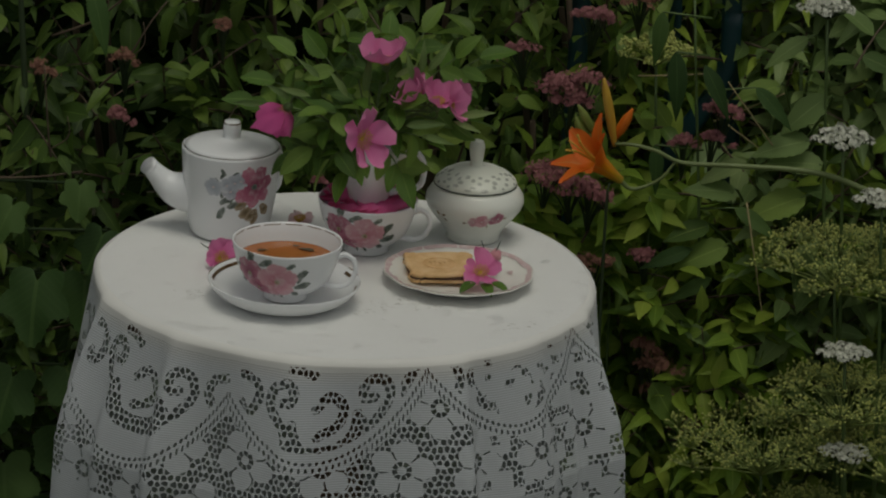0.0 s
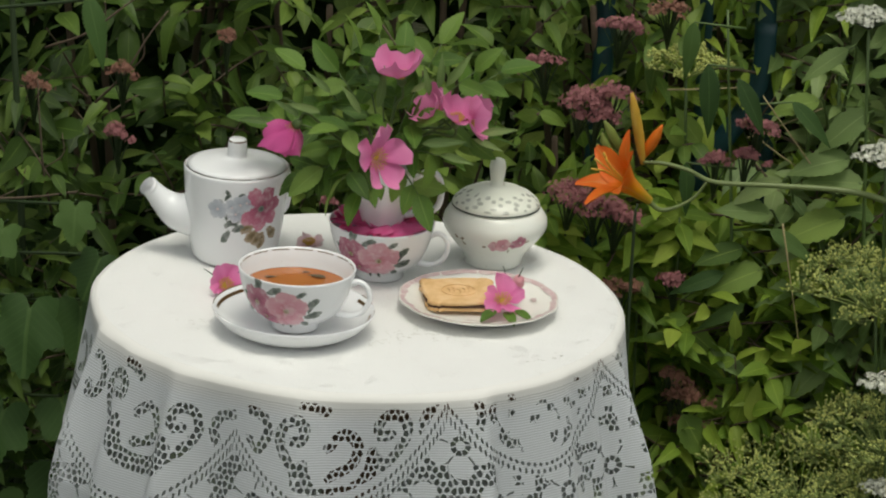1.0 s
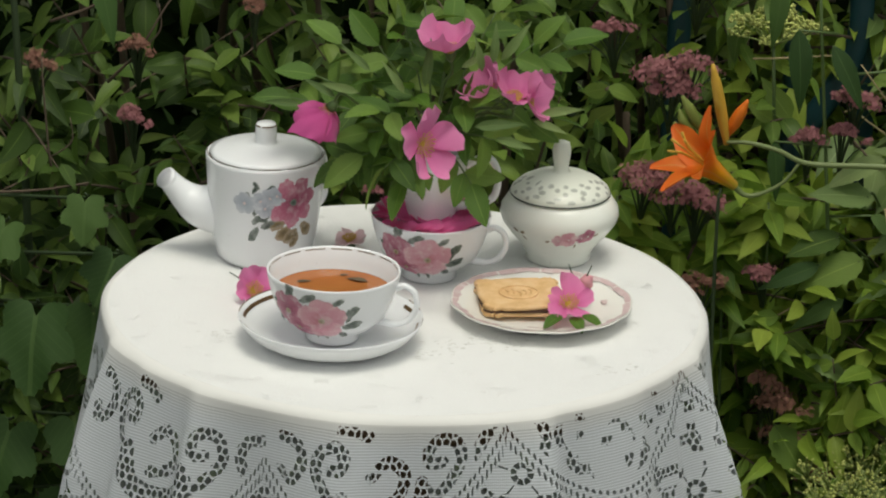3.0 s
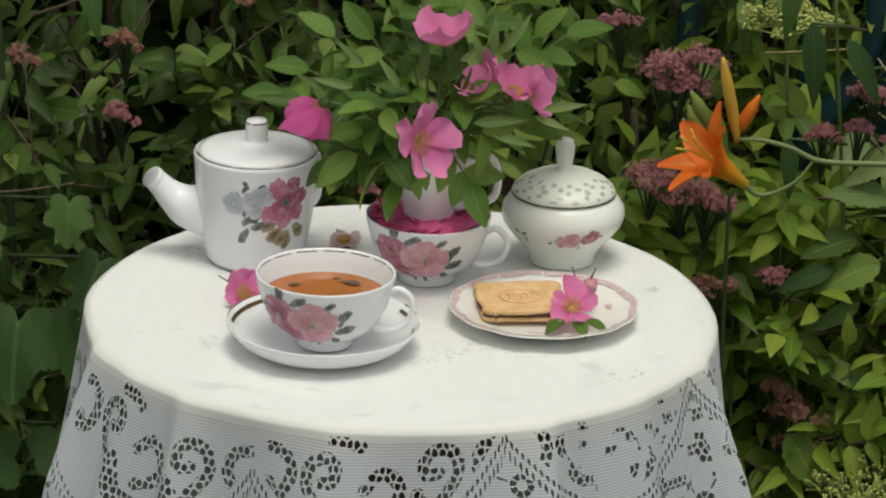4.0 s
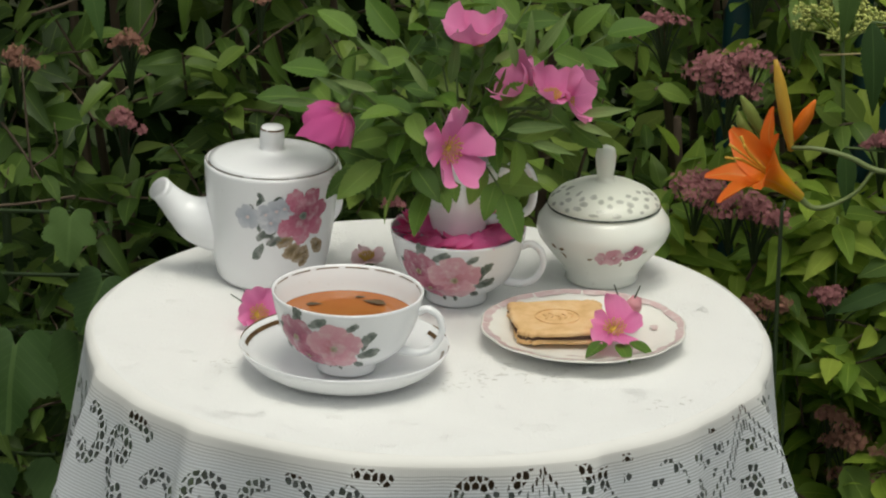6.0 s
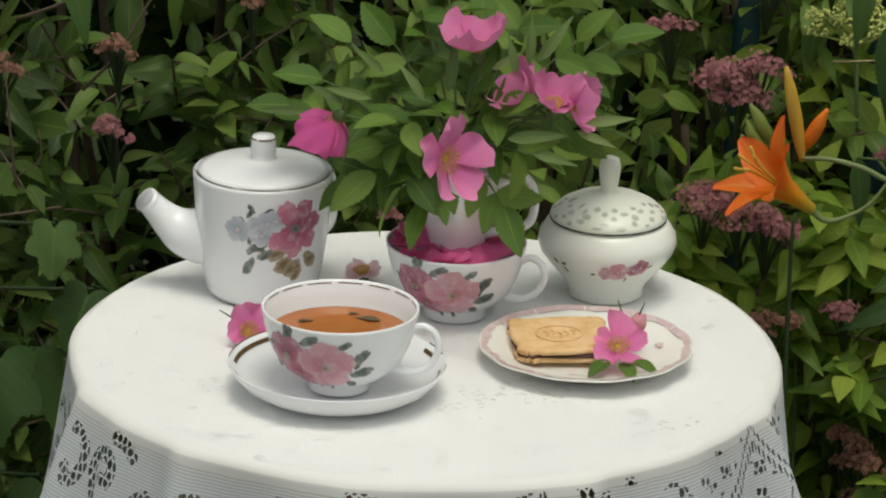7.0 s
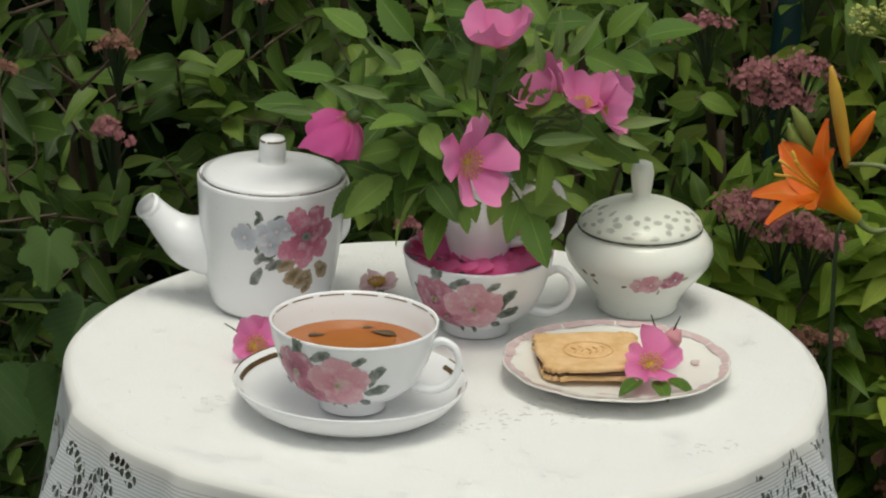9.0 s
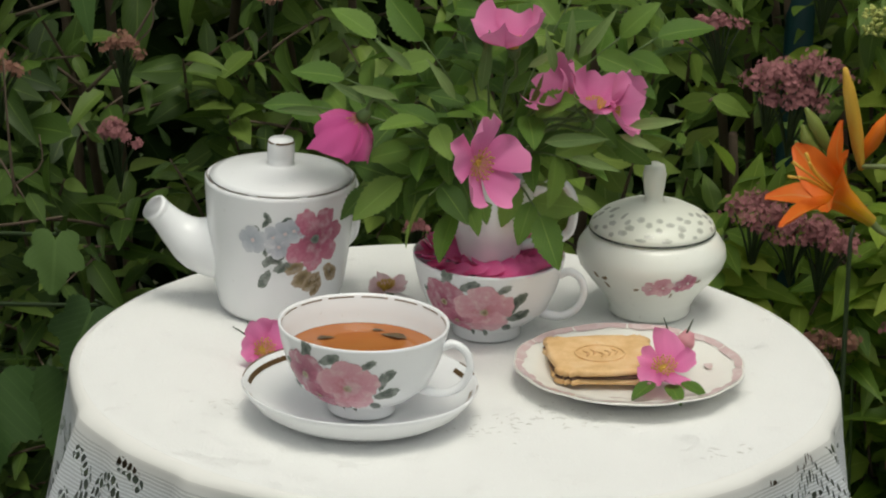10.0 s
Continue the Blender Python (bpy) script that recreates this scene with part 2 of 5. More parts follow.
def make_top_cloth():
    n = Nodes("tabletop_cloth")
    where = n.coords()
    f, g = n.noise(14.0, 5.0, where=where), n.noise(420.0, 3.0)
    vor = n.add("TexVoronoi", feature="DISTANCE_TO_EDGE")
    vor.inputs["Scale"].default_value = 260.0
    patch = n.math("GREATER_THAN", n.noise(34.0, 2.0), 0.62)
    mesh = n.math("MULTIPLY", n.math("GREATER_THAN", vor.outputs["Distance"], 0.12), patch)
    c = n.mix(n.math("MULTIPLY", f, 0.5), (0.82, 0.82, 0.805), (0.75, 0.75, 0.73))
    c = n.mix(n.math("MULTIPLY", mesh, 0.03), c, (0.55, 0.53, 0.48))
    h = n.math("ADD", n.math("ADD", n.math("MULTIPLY", f, 2.0), n.math("MULTIPLY", g, 0.7)), n.math("MULTIPLY", mesh, -0.2))
    return n.done(c, 0.92, normal=n.bump(h, 0.6, 0.0026), spec=0.1, sheen=0.2)


LACE = make_cloth("lace_net", 0.23)
TOPCLOTH = make_top_cloth()
CORD = plain("cloth_cord", (0.68, 0.67, 0.63), 0.9, 0.2, 300, 0.4, spec=0.1)
WOOD = plain("dark_wood", (0.13, 0.075, 0.04), 0.55, 0.4, 25, 0.4)


def make_ground():
    n = Nodes("garden_soil")
    f, g = n.noise(3.0, 6.0), n.noise(60.0, 5.0)
    c = n.ramp(f, [(0.35, (0.035, 0.026, 0.018)), (0.55, (0.03, 0.05, 0.016)), (0.75, (0.05, 0.085, 0.022))])
    c = n.mix(n.math("MULTIPLY", g, 0.6), c, (0.02, 0.022, 0.012))
    return n.done(c, 0.95, normal=n.bump(g, 0.8, 0.02), spec=0.1)


GROUND = make_ground()


# ---- building helpers ----
def thing(name, place, label, category, group="", turn=0.0):
    ob = new(name)
    ob.empty_display_size = 0.05
    ob.matrix_world = pose(*place, 0, 0, turn)
    return tagged(ob, label, category, group)


def mesh_of(name, verts, faces, material, uvs=None, smooth=True):
    me = bpy.data.meshes.new(name)
    me.from_pydata(verts, [], faces)
    me.materials.append(material)
    if uvs is not None:
        layer = me.uv_layers.new(name="UVMap")
        index = np.empty(len(me.loops), dtype=np.int32)
        me.loops.foreach_get("vertex_index", index)
        layer.data.foreach_set("uv", np.asarray(uvs, dtype=np.float32)[index].ravel())
    if smooth:
        me.polygons.foreach_set("use_smooth", np.ones(len(me.polygons), dtype=bool))
    me.update()
    return me


def part(name, shape, material, parent, label="", m=None):
    """Links a bmesh, a mesh or (verts, faces[, uvs]) as one mesh object under a thing or a part."""
    if isinstance(shape, bmesh.types.BMesh):
        me = bpy.data.meshes.new(name)
        shape.to_mesh(me)
        shape.free()
        me.materials.append(material)
        me.polygons.foreach_set("use_smooth", np.ones(len(me.polygons), dtype=bool))
    elif isinstance(shape, bpy.types.Mesh):
        me = shape
    else:
        me = mesh_of(name, shape[0], shape[1], material, shape[2] if len(shape) > 2 else None)
    ob = new(name, me)
    ob.parent = parent
    if m is not None:
        ob.matrix_basis = m
    return tagged(ob, label)


def lathe(profile, seg=72):
    """A turned form from (radius, height) pairs; radius 0 closes it. Its uv runs round it and along the profile."""
    p = np.array(profile, float)
    a = np.linspace(0, 2 * np.pi, seg + 1)
    v = np.stack([np.outer(p[:, 0], np.cos(a)), np.outer(p[:, 0], np.sin(a)), np.repeat(p[:, 1:2], seg + 1, 1)], -1).reshape(-1, 3)
    uv = np.stack([np.tile(a / 2 / np.pi, len(p)), np.repeat(np.linspace(0, 1, len(p)), seg + 1)], -1)
    f = [(i * (seg + 1) + j, i * (seg + 1) + j + 1, (i + 1) * (seg + 1) + j + 1, (i + 1) * (seg + 1) + j) for i in range(len(p) - 1) for j in range(seg)]
    bm = bmesh.new()
    vs = [bm.verts.new(q) for q in v]
    for q in f:
        bm.faces.new([vs[k] for k in q])
    bmesh.ops.remove_doubles(bm, verts=bm.verts, dist=1e-5)
    bmesh.ops.recalc_face_normals(bm, faces=bm.faces)
    return bm


def smooth_line(points, n):
    """A Catmull-Rom curve through the points."""
    p = np.array(points, float)
    p = np.vstack([2 * p[0] - p[1], p, 2 * p[-1] - p[-2]])
    out = []
    for t in np.linspace(0, len(p) - 3 - 1e-9, n):
        i, u = int(t), t - int(t)
        a, b, c, d = p[i : i + 4]
        out.append(0.5 * (2 * b + (c - a) * u + (2 * a - 5 * b + 4 * c - d) * u**2 + (3 * b - a - 3 * c + d) * u**3))
    return np.array(out)


def tube(points, radii, seg=10, flat=1.0):
    """Verts and faces of a closed tube along a line, thinner in its second direction if flat is below 1."""
    p = np.asarray(points, float)
    r = np.interp(np.linspace(0, 1, len(p)), np.linspace(0, 1, len(np.atleast_1d(radii))), np.atleast_1d(radii))
    d = np.gradient(p, axis=0)
    d /= np.linalg.norm(d, axis=1, keepdims=True) + 1e-12
    side = np.cross(d[0], (0.13, 0.31, 0.94))
    verts = []
    for i in range(len(p)):
        side = side - d[i] * (side @ d[i])
        side /= np.linalg.norm(side) + 1e-12
        up = np.cross(d[i], side)
        for k in range(seg):
            a = 2 * math.pi * k / seg
            verts.append(p[i] + r[i] * (math.cos(a) * side + flat * math.sin(a) * up))
    faces = [(i * seg + k, i * seg + (k + 1) % seg, (i + 1) * seg + (k + 1) % seg, (i + 1) * seg + k) for i in range(len(p) - 1) for k in range(seg)]
    faces += [tuple(range(seg))[::-1], tuple(range((len(p) - 1) * seg, len(p) * seg))]
    return [tuple(v) for v in verts], faces


def joined(shapes):
    verts, faces = [], []
    for v, f in shapes:
        n = len(verts)
        verts += list(v)
        faces += [tuple(k + n for k in q) for q in f]
    return verts, faces


def leaf_shape(width, rows=5, widest=0.4, fold=0.25, droop=0.25, teeth=0, heart=0.0, point=1.0, wave=0.0, taper=0.25):
    """A leaf one unit long from the origin along +y, face up +z: verts, quads, uvs."""
    n = rows if not teeth else teeth * 2
    t = np.linspace(0, 1, n + 1)
    e = math.log(0.5) / math.log(widest)
    w = width / 2 * np.sin(np.pi * t**e) ** (0.75 if point < 1 else 0.9) * (1 - taper * point * t)
    w = np.maximum(w, 0.006)
    if teeth:
        w = w * np.where(np.arange(n + 1) % 2 == 1, 1.06, 0.92)
    verts, uvs = [], []
    for i, (s, h) in enumerate(zip(t, w)):
        for c, k in ((-1, 0.0), (-0.5, 0.25), (0, 0.5), (0.5, 0.75), (1, 1.0)) if teeth else ((-1, 0.0), (0, 0.5), (1, 1.0)):
            back_lobe = -heart * abs(c) * max(0.0, 1 - s * 3.0)
            z = -droop * s**2 + fold * abs(c) * h + wave * math.sin(9 * s + 2 * c) * abs(c)
            verts.append((c * h, s + back_lobe, z))
            uvs.append((k, s))
    m = 5 if teeth else 3
    faces = [(i * m + j, i * m + j + 1, (i + 1) * m + j + 1, (i + 1) * m + j) for i in range(n) for j in range(m - 1)]
    return np.array(verts), np.array(faces), np.array(uvs)


def frame_of(place, ahead, normal, size):
    """4 x 4 for a leaf: +y along ahead, +z near normal."""
    y = np.asarray(ahead, float)
    y = y / (np.linalg.norm(y) + 1e-9)
    x = np.cross(y, normal)
    x /= np.linalg.norm(x) + 1e-9
    z = np.cross(x, y)
    m = np.eye(4)
    m[:3, 0], m[:3, 1], m[:3, 2], m[:3, 3] = x * size, y * size, z * size, place
    return m


def many(shape, frames):
    """One shape at many frames, joined: verts, faces, uvs."""
    v, f, uv = shape
    m = np.asarray(frames)
    out = np.einsum("nij,vj->nvi", m[:, :3, :3], v) + m[:, None, :3, 3]
    faces = (f[None] + (np.arange(len(m)) * len(v))[:, None, None]).reshape(-1, f.shape[1])
    return out.reshape(-1, 3), faces, np.tile(uv, (len(m), 1))


def merged(shapes):
    verts, faces, uvs, n = [], [], [], 0
    for v, f, u in shapes:
        verts.append(v), faces.append(f + n), uvs.append(u)
        n += len(v)
    return np.concatenate(verts), np.concatenate(faces), np.concatenate(uvs)


def to_matrix(m):
    return Matrix([list(map(float, row)) for row in m])


rng = np.random.default_rng(7)

# ---- ground ----
g = bmesh.new()
bmesh.ops.create_grid(g, x_segments=60, y_segments=60, size=1.0)
for v in g.verts:
    far = max(abs(v.co.x), abs(v.co.y))
    v.co.x, v.co.y = v.co.x * (2.0 + 600 * far**5), v.co.y * (2.0 + 600 * far**5)
    v.co.z = 0.02 * noise.noise(Vector((v.co.x * 2, v.co.y * 2, 0))) if far < 0.7 else 0.0
ground = part("ground", g, GROUND, None)
tagged(ground, "dark garden soil with patches of low grass", "ground", kind="structure")

# ---- table and cloth ----
ZT, RT, TX, TY = 0.70, 0.2650, 0.0065, 0.039
table = thing("round_table", (TX, TY, 0), "small round dark wooden table under a lace cloth", "table")
part("tabletop", lathe([(0, ZT - 0.030), (RT - 0.012, ZT - 0.030), (RT - 0.007, ZT - 0.025), (RT - 0.007, ZT - 0.010), (RT - 0.012, ZT - 0.006), (0, ZT - 0.006)], 64), WOOD, table)
part("pedestal", lathe([(0, 0.16), (0.035, 0.16), (0.042, 0.20), (0.024, 0.30), (0.030, 0.45), (0.022, 0.58), (0.05, 0.665), (0.05, 0.6695), (0, 0.6695)], 32), WOOD, table)
for k in range(3):
    a = radians(90 + 120 * k)
    line = smooth_line([(0.02 * math.cos(a), 0.02 * math.sin(a), 0.22), (0.10 * math.cos(a), 0.10 * math.sin(a), 0.17), (0.19 * math.cos(a), 0.19 * math.sin(a), 0.05), (0.22 * math.cos(a), 0.22 * math.sin(a), 0.016)], 12)
    part("leg", tube(line, [0.02, 0.017, 0.014, 0.016], 10), WOOD, table)

cloth = thing("tablecloth", (TX, TY, ZT), "white lace tablecloth draped in folds over a round table", "tablecloth")


def folds(a, v):
    """How far the hanging cloth swings out, by the angle from the front and the drop."""
    grow = np.clip(v / 0.12, 0, 1) ** 0.8
    wave_ = 0.55 * np.cos(8 * a + 1.2) + 0.35 * np.cos(13 * a + 2.4) + 0.25 * np.cos(5 * a - 0.4)
    crease = 0.0
    for at, way, high in ((-1.16, 1, 1.1), (-0.92, 1, 0.5), (-0.66, 1, 1.0), (-0.16, 1, 0.40), (0.54, -1, 1.25), (0.90, -1, 0.4), (1.06, -1, 0.5), (1.28, -1, 1.2)):
        d = (a - at) * way
        crease = crease + high / (1 + np.exp(-np.clip(d / 0.016, -40, 40))) * np.exp(-np.clip(d, 0, None) / 0.20)
    return grow * (0.012 * wave_ + 0.032 * crease - 0.012)


def hang(u, v):
    """The hanging cloth: u metres round the edge from the front, v metres of cloth below the edge."""
    a = u / RT
    bend = np.clip(v / 0.012, 0, 1)
    r = RT - 0.008 + 0.008 * np.sin(bend * np.pi / 2) + 0.21 * np.clip(v - 0.004, 0, 0.15) + 0.05 * np.clip(v - 0.15, 0, None) + folds(a, v)
    z = -0.008 * (1 - np.cos(bend * np.pi / 2)) - np.clip(v - 0.012, 0, None)
    return np.stack([r * np.sin(a), -r * np.cos(a), z], -1)


def top_height(x, y):
    r = np.hypot(x, y) / RT
    return 0.0016 * np.sin(x * 37 + 1.0) * np.cos(y * 29) * r**2 + 0.0007 * np.sin(x * 90 + y * 60) * np.sin(y * 110 - x * 40) * r + 0.0035 * np.exp(-(((np.arctan2(x, y) - 0.0) / 0.25) ** 2)) * np.clip(r - 0.75, 0, 1) * 4


rr = np.r_[np.linspace(0, 1, 40)] * (RT - 0.008)
aa = np.linspace(0, 2 * np.pi, 161)[:-1]
tv = np.stack([np.outer(rr, np.sin(aa)), -np.outer(rr, np.cos(aa)), np.zeros((len(rr), len(aa)))], -1)
tv[..., 2] = top_height(tv[..., 0], tv[..., 1]) * np.clip((1 - np.linspace(0, 1, 40)) * 12, 0, 1)[:, None]
tf = [(i * 160 + j, i * 160 + (j + 1) % 160, (i + 1) * 160 + (j + 1) % 160, (i + 1) * 160 + j) for i in range(39) for j in range(160)]
part("cloth_top", (tv.reshape(-1, 3), tf), TOPCLOTH, cloth, "smooth white cloth with faint woven lace")


cord_rng = np.random.default_rng(23)
dashes = []
for cx, cy, wide_, n_ in ((0.070, -0.085, 0.034, 46), (0.030, -0.108, 0.024, 22), (0.185, -0.130, 0.020, 14), (-0.150, -0.090, 0.020, 10)):
    for k in range(n_):
        x, y = cx + cord_rng.normal(0, wide_ * 0.6), cy + cord_rng.normal(0, 0.010)
        b, long_ = cord_rng.normal(0, 0.7), cord_rng.uniform(0.002, 0.006)
        z = 0.0002 + top_height(x, y)
        dashes.append(tube(smooth_line([(x, y, z), (x + long_ * 0.5 * math.cos(b), y + long_ * 0.5 * math.sin(b) + 0.0006, z), (x + long_ * math.cos(b), y + long_ * math.sin(b), z)], 5), [0.0002, 0.0005, 0.0002], 5, 0.5))
tagged(part("woven_motif", joined(dashes), CORD, cloth, "faint raised woven pattern"), kind="stuff")


def lace_open(u, v):
    """True where the lace is open: scrolls above a scalloped line of eyelets, flowers in net below it."""
    shift = u + 0.10
    lobe = np.floor(shift / 0.2)
    s = shift - lobe * 0.2 - 0.1
    line = np.clip(0.05 - 0.19 * shift, 0.008, 0.09) + 0.075 * np.abs(np.cos(np.pi * s / 0.2)) ** 0.85
    # net cells
    net = np.full(u.shape, 9.0)
    second = np.full(u.shape, 9.0)
    cu, cv = 0.0058, 0.0068
    iu, iv = np.floor(u / cu), np.floor(v / cv)
    for du in (-1, 0, 1):
        for dv in (-1, 0, 1):
            h = np.sin((iu + du) * 127.1 + (iv + dv) * 311.7) * 43758.5
            h2 = np.sin((iu + du) * 269.5 + (iv + dv) * 183.3) * 43758.5
            pu = (iu + du + 0.5 + 0.5 * (h - np.floor(h) - 0.5) + 0.5 * ((iv + dv) % 2) - 0.25) * cu
            pv = (iv + dv + 0.5 + 0.5 * (h2 - np.floor(h2) - 0.5)) * cv
            d = np.hypot(u - pu, (v - pv) * 0.82)
            second = np.where(d < net, net, np.minimum(second, d))
            net = np.minimum(net, d)
    hole = (second - net > 0.0013) & (net < 0.0028)
    # about half the holes dropped beyond the deep fold, where shade blurs the lace
    chance = np.sin(np.floor(u / 0.011) * 12.9 + np.floor(v / 0.009) * 78.2) * 43758.5
    hole &= (u < 0.140) | (chance - np.floor(chance) > 0.52)
    # scrolls above the line
    knots = (
        ((-0.034, 0.066), (-0.030, 0.084), (-0.014, 0.096), (0.014, 0.096), (0.030, 0.084), (0.034, 0.066)),
        ((0.030, 0.080), (0.046, 0.066), (0.058, 0.046), (0.055, 0.030), (0.043, 0.025), (0.034, 0.033), (0.036, 0.044), (0.044, 0.044)),
        ((-0.006, 0.074), (0.012, 0.066), (0.016, 0.048), (0.004, 0.036), (-0.008, 0.046)),
        ((0.092, 0.022), (0.078, 0.026), (0.072, 0.040), (0.078, 0.054), (0.088, 0.058), (0.092, 0.050)),
        ((0.014, 0.020), (0.024, 0.014), (0.036, 0.012)),
    )
    curves = []
    for points in knots:
        line_ = smooth_line([(x, y, 0) for x, y in points], 40)
        for side in (-1, 1) if len(points) > 5 else (len(points) - 4,):
            curves.append((side * line_[:, 0] * (1.0 + 0.08 * side), line_[:, 1] + 0.004 * side))
    top = np.clip(0.05 - 0.19 * shift, 0.008, 0.09) - 0.03
    near = np.full(u.shape, 9.0)
    for x, y in curves:
        for p, q in zip(x, y):
            near = np.minimum(near, np.hypot(s - p, v - np.clip(top, -0.012, 0.010) - q))
    scroll = (near < 0.0050) & hole & (v < line - 0.010) & (v > 0.012)
    # eyelets along the line
    along = np.cumsum(np.hypot(np.gradient(u, axis=0), np.gradient(line, axis=0)), axis=0)
    k = along / 0.0062 - np.floor(along / 0.0062) - 0.5
    slope = np.abs(np.gradient(line, axis=0) / (np.gradient(u, axis=0) + 1e-9))
    away = (v - line) / np.sqrt(1 + slope**2)
    eyelet = np.hypot(k * 0.0062, away) < 0.0017
    second_row = np.hypot((k - np.sign(k) * 0.5) * 0.0062, (away - 0.0065) * 0.6) < 0.0014
    # flowers below the line
    fu, fv = 0.074, 0.062
    row = np.floor((v - 0.02) / fv)
    x = (u + 0.037 * (row % 2)) / fu
    col = np.floor(x)
    px, py = (x - col - 0.5) * fu, (v - 0.02 - (row + 0.5) * fv)
    ang, dist = np.arctan2(py, px) + col * 0.9 + row * 0.5, np.hypot(px, py)
    petal = dist < 0.0165 + 0.0135 * np.abs(np.cos(2.5 * ang)) ** 0.7
    heart_ = (np.abs(dist - 0.0068) < 0.0024) & (np.abs(np.sin(4 * ang)) > 0.35)
    slit = (np.abs(np.cos(2.5 * ang)) < 0.12) & (dist > 0.012) & (dist < 0.02)
    below = away > 0.010
    return (scroll | ((eyelet | second_row) & (v > 0.006)) | (below & ((hole & ~petal) | heart_ | slit))) & (v > 0.009)


NU, NV, U1, V1 = 1240, 250, 0.45, 0.19
uu, vv = np.meshgrid(np.linspace(-U1, U1, NU), np.linspace(0, V1, NV), indexing="ij")
uc, vc = np.meshgrid((np.linspace(-U1, U1, NU)[1:] + np.linspace(-U1, U1, NU)[:-1]) / 2, (np.linspace(0, V1, NV)[1:] + np.linspace(0, V1, NV)[:-1]) / 2, indexing="ij")
open_ = lace_open(uc, vc)
ids = np.arange(NU * NV).reshape(NU, NV)
quads = np.stack([ids[:-1, :-1], ids[1:, :-1], ids[1:, 1:], ids[:-1, 1:]], -1)[~open_]
part("lace_skirt", (hang(uu, vv).reshape(-1, 3), quads, np.stack([uu, vv], -1).reshape(-1, 2)), LACE, cloth, "open floral lace with scrolls and eyelets")


def plain_cloth(u0, u1, nu, v0, v1, nv):
    a, b = np.meshgrid(np.linspace(u0, u1, nu), np.linspace(v0, v1, nv), indexing="ij")
    k = np.arange(nu * nv).reshape(nu, nv)
    return hang(a, b).reshape(-1, 3), np.stack([k[:-1, :-1], k[1:, :-1], k[1:, 1:], k[:-1, 1:]], -1).reshape(-1, 4), np.stack([a, b], -1).reshape(-1, 2)


part("skirt_back", plain_cloth(U1, 2 * math.pi * RT - U1, 200, 0, V1, 30), LACE, cloth)
part("skirt_hem", plain_cloth(-math.pi * RT, math.pi * RT, 360, V1, 0.46, 30), LACE, cloth)


# ---- painted decoration on turned china ----
def on_form(profile):
    """A function from (angle, height) to a place a hair outside the form; the angle is 0 at the front (-y)."""
    p = np.array(sorted(profile, key=lambda q: q[1]))

    def place(a, z, lift=0.0004):
        r = np.interp(z, p[:, 1], p[:, 0]) + lift
        return np.stack([r * np.sin(a), -r * np.cos(a), z], -1)

    return place


def painted(place, radius_at, a0, z0, outline, lift, heart=None, size=1.0):
    """A patch with a given outline(angle) -> reach in metres, laid on the form: verts, faces, uvs."""
    rings, spokes = 5, 30
    verts, uvs, faces = [], [], []
    for i in range(rings + 1):
        for k in range(spokes):
            t = 2 * math.pi * k / spokes
            x, y = outline(t)
            ragged = 1 + 0.06 * math.sin(5 * t + 90 * a0 + 700 * z0) + 0.05 * math.sin(9 * t + 300 * z0) + 0.03 * math.sin(21 * t + 50 * a0)
            x, y = x * ragged * i / rings, y * ragged * i / rings
            verts.append(place(a0 + x / radius_at, z0 + y, lift))
            uvs.append((k / spokes, i / rings) if heart is None else (k / spokes, math.hypot(x + heart[0], y + heart[1]) / size))
    for i in range(rings):
        for k in range(spokes):
            k2 = (k + 1) % spokes
            faces.append((i * spokes + k, i * spokes + k2, (i + 1) * spokes + k2, (i + 1) * spokes + k))
    return np.array(verts), np.array(faces), np.array(uvs)


def petal_line(angle, reach, width, off=0.0):
    """Outline of one petal or leaf, lying away from the flower's heart."""
    c, s = math.cos(angle), math.sin(angle)

    def line(t):
        along, across = reach * 0.5 * math.cos(t), width * 0.5 * math.sin(t) * (1 + 0.25 * math.cos(t))
        return c * along - s * across, s * along + c * across

    return (c * (off + reach * 0.5), s * (off + reach * 0.5)), line


def paint_flower(parent, place, radius, a, z, size, petals=5, turn=0.3, material=None, heart=None, wide=0.95):
    shapes = []
    for k in range(petals):
        (x, y), line = petal_line(turn + 2 * math.pi * k / petals, size, size * wide, 0.0006)
        shapes.append(painted(place, radius, a + x / radius, z + y, line, 0.0004 + 0.00008 * (k % 3), (x, y), size * 1.05))
    part("painted_flower", merged(shapes), material or PINK_PAINT, parent, "painted pink flower")
    (x, y), line = petal_line(0, size * 0.28, size * 0.28, -size * 0.14)
    part("flower_heart", painted(place, radius, a, z, line, 0.0008), heart or OCHRE_PAINT, parent)


def paint_leaf(parent, place, radius, a, z, size, angle, material=None, wide=0.44):
    (x, y), line = petal_line(angle, size, size * wide)
    part("painted_leaf", painted(place, radius, a + x / radius, z + y, line, 0.0003), material or LEAF_PAINT, parent)


def rim_dashes(parent, radius, z, count, width, tall, gap, start=0.0, name="gilt_band"):
    """Worn gilt dashes on the inner side of a rim."""
    shapes = []
    for k in range(count):
        a0 = start + 2 * math.pi * k / count
        a = np.linspace(a0, a0 + 2 * math.pi / count * gap, 8)
        v = [(radius * math.cos(t), radius * math.sin(t), z) for t in a] + [((radius - width) * math.cos(t), (radius - width) * math.sin(t), z - tall) for t in a]
        shapes.append((v, [(i, i + 1, 9 + i, 8 + i) for i in range(7)]))
    part(name, joined(shapes), GOLD, parent, "worn gilt dashes")


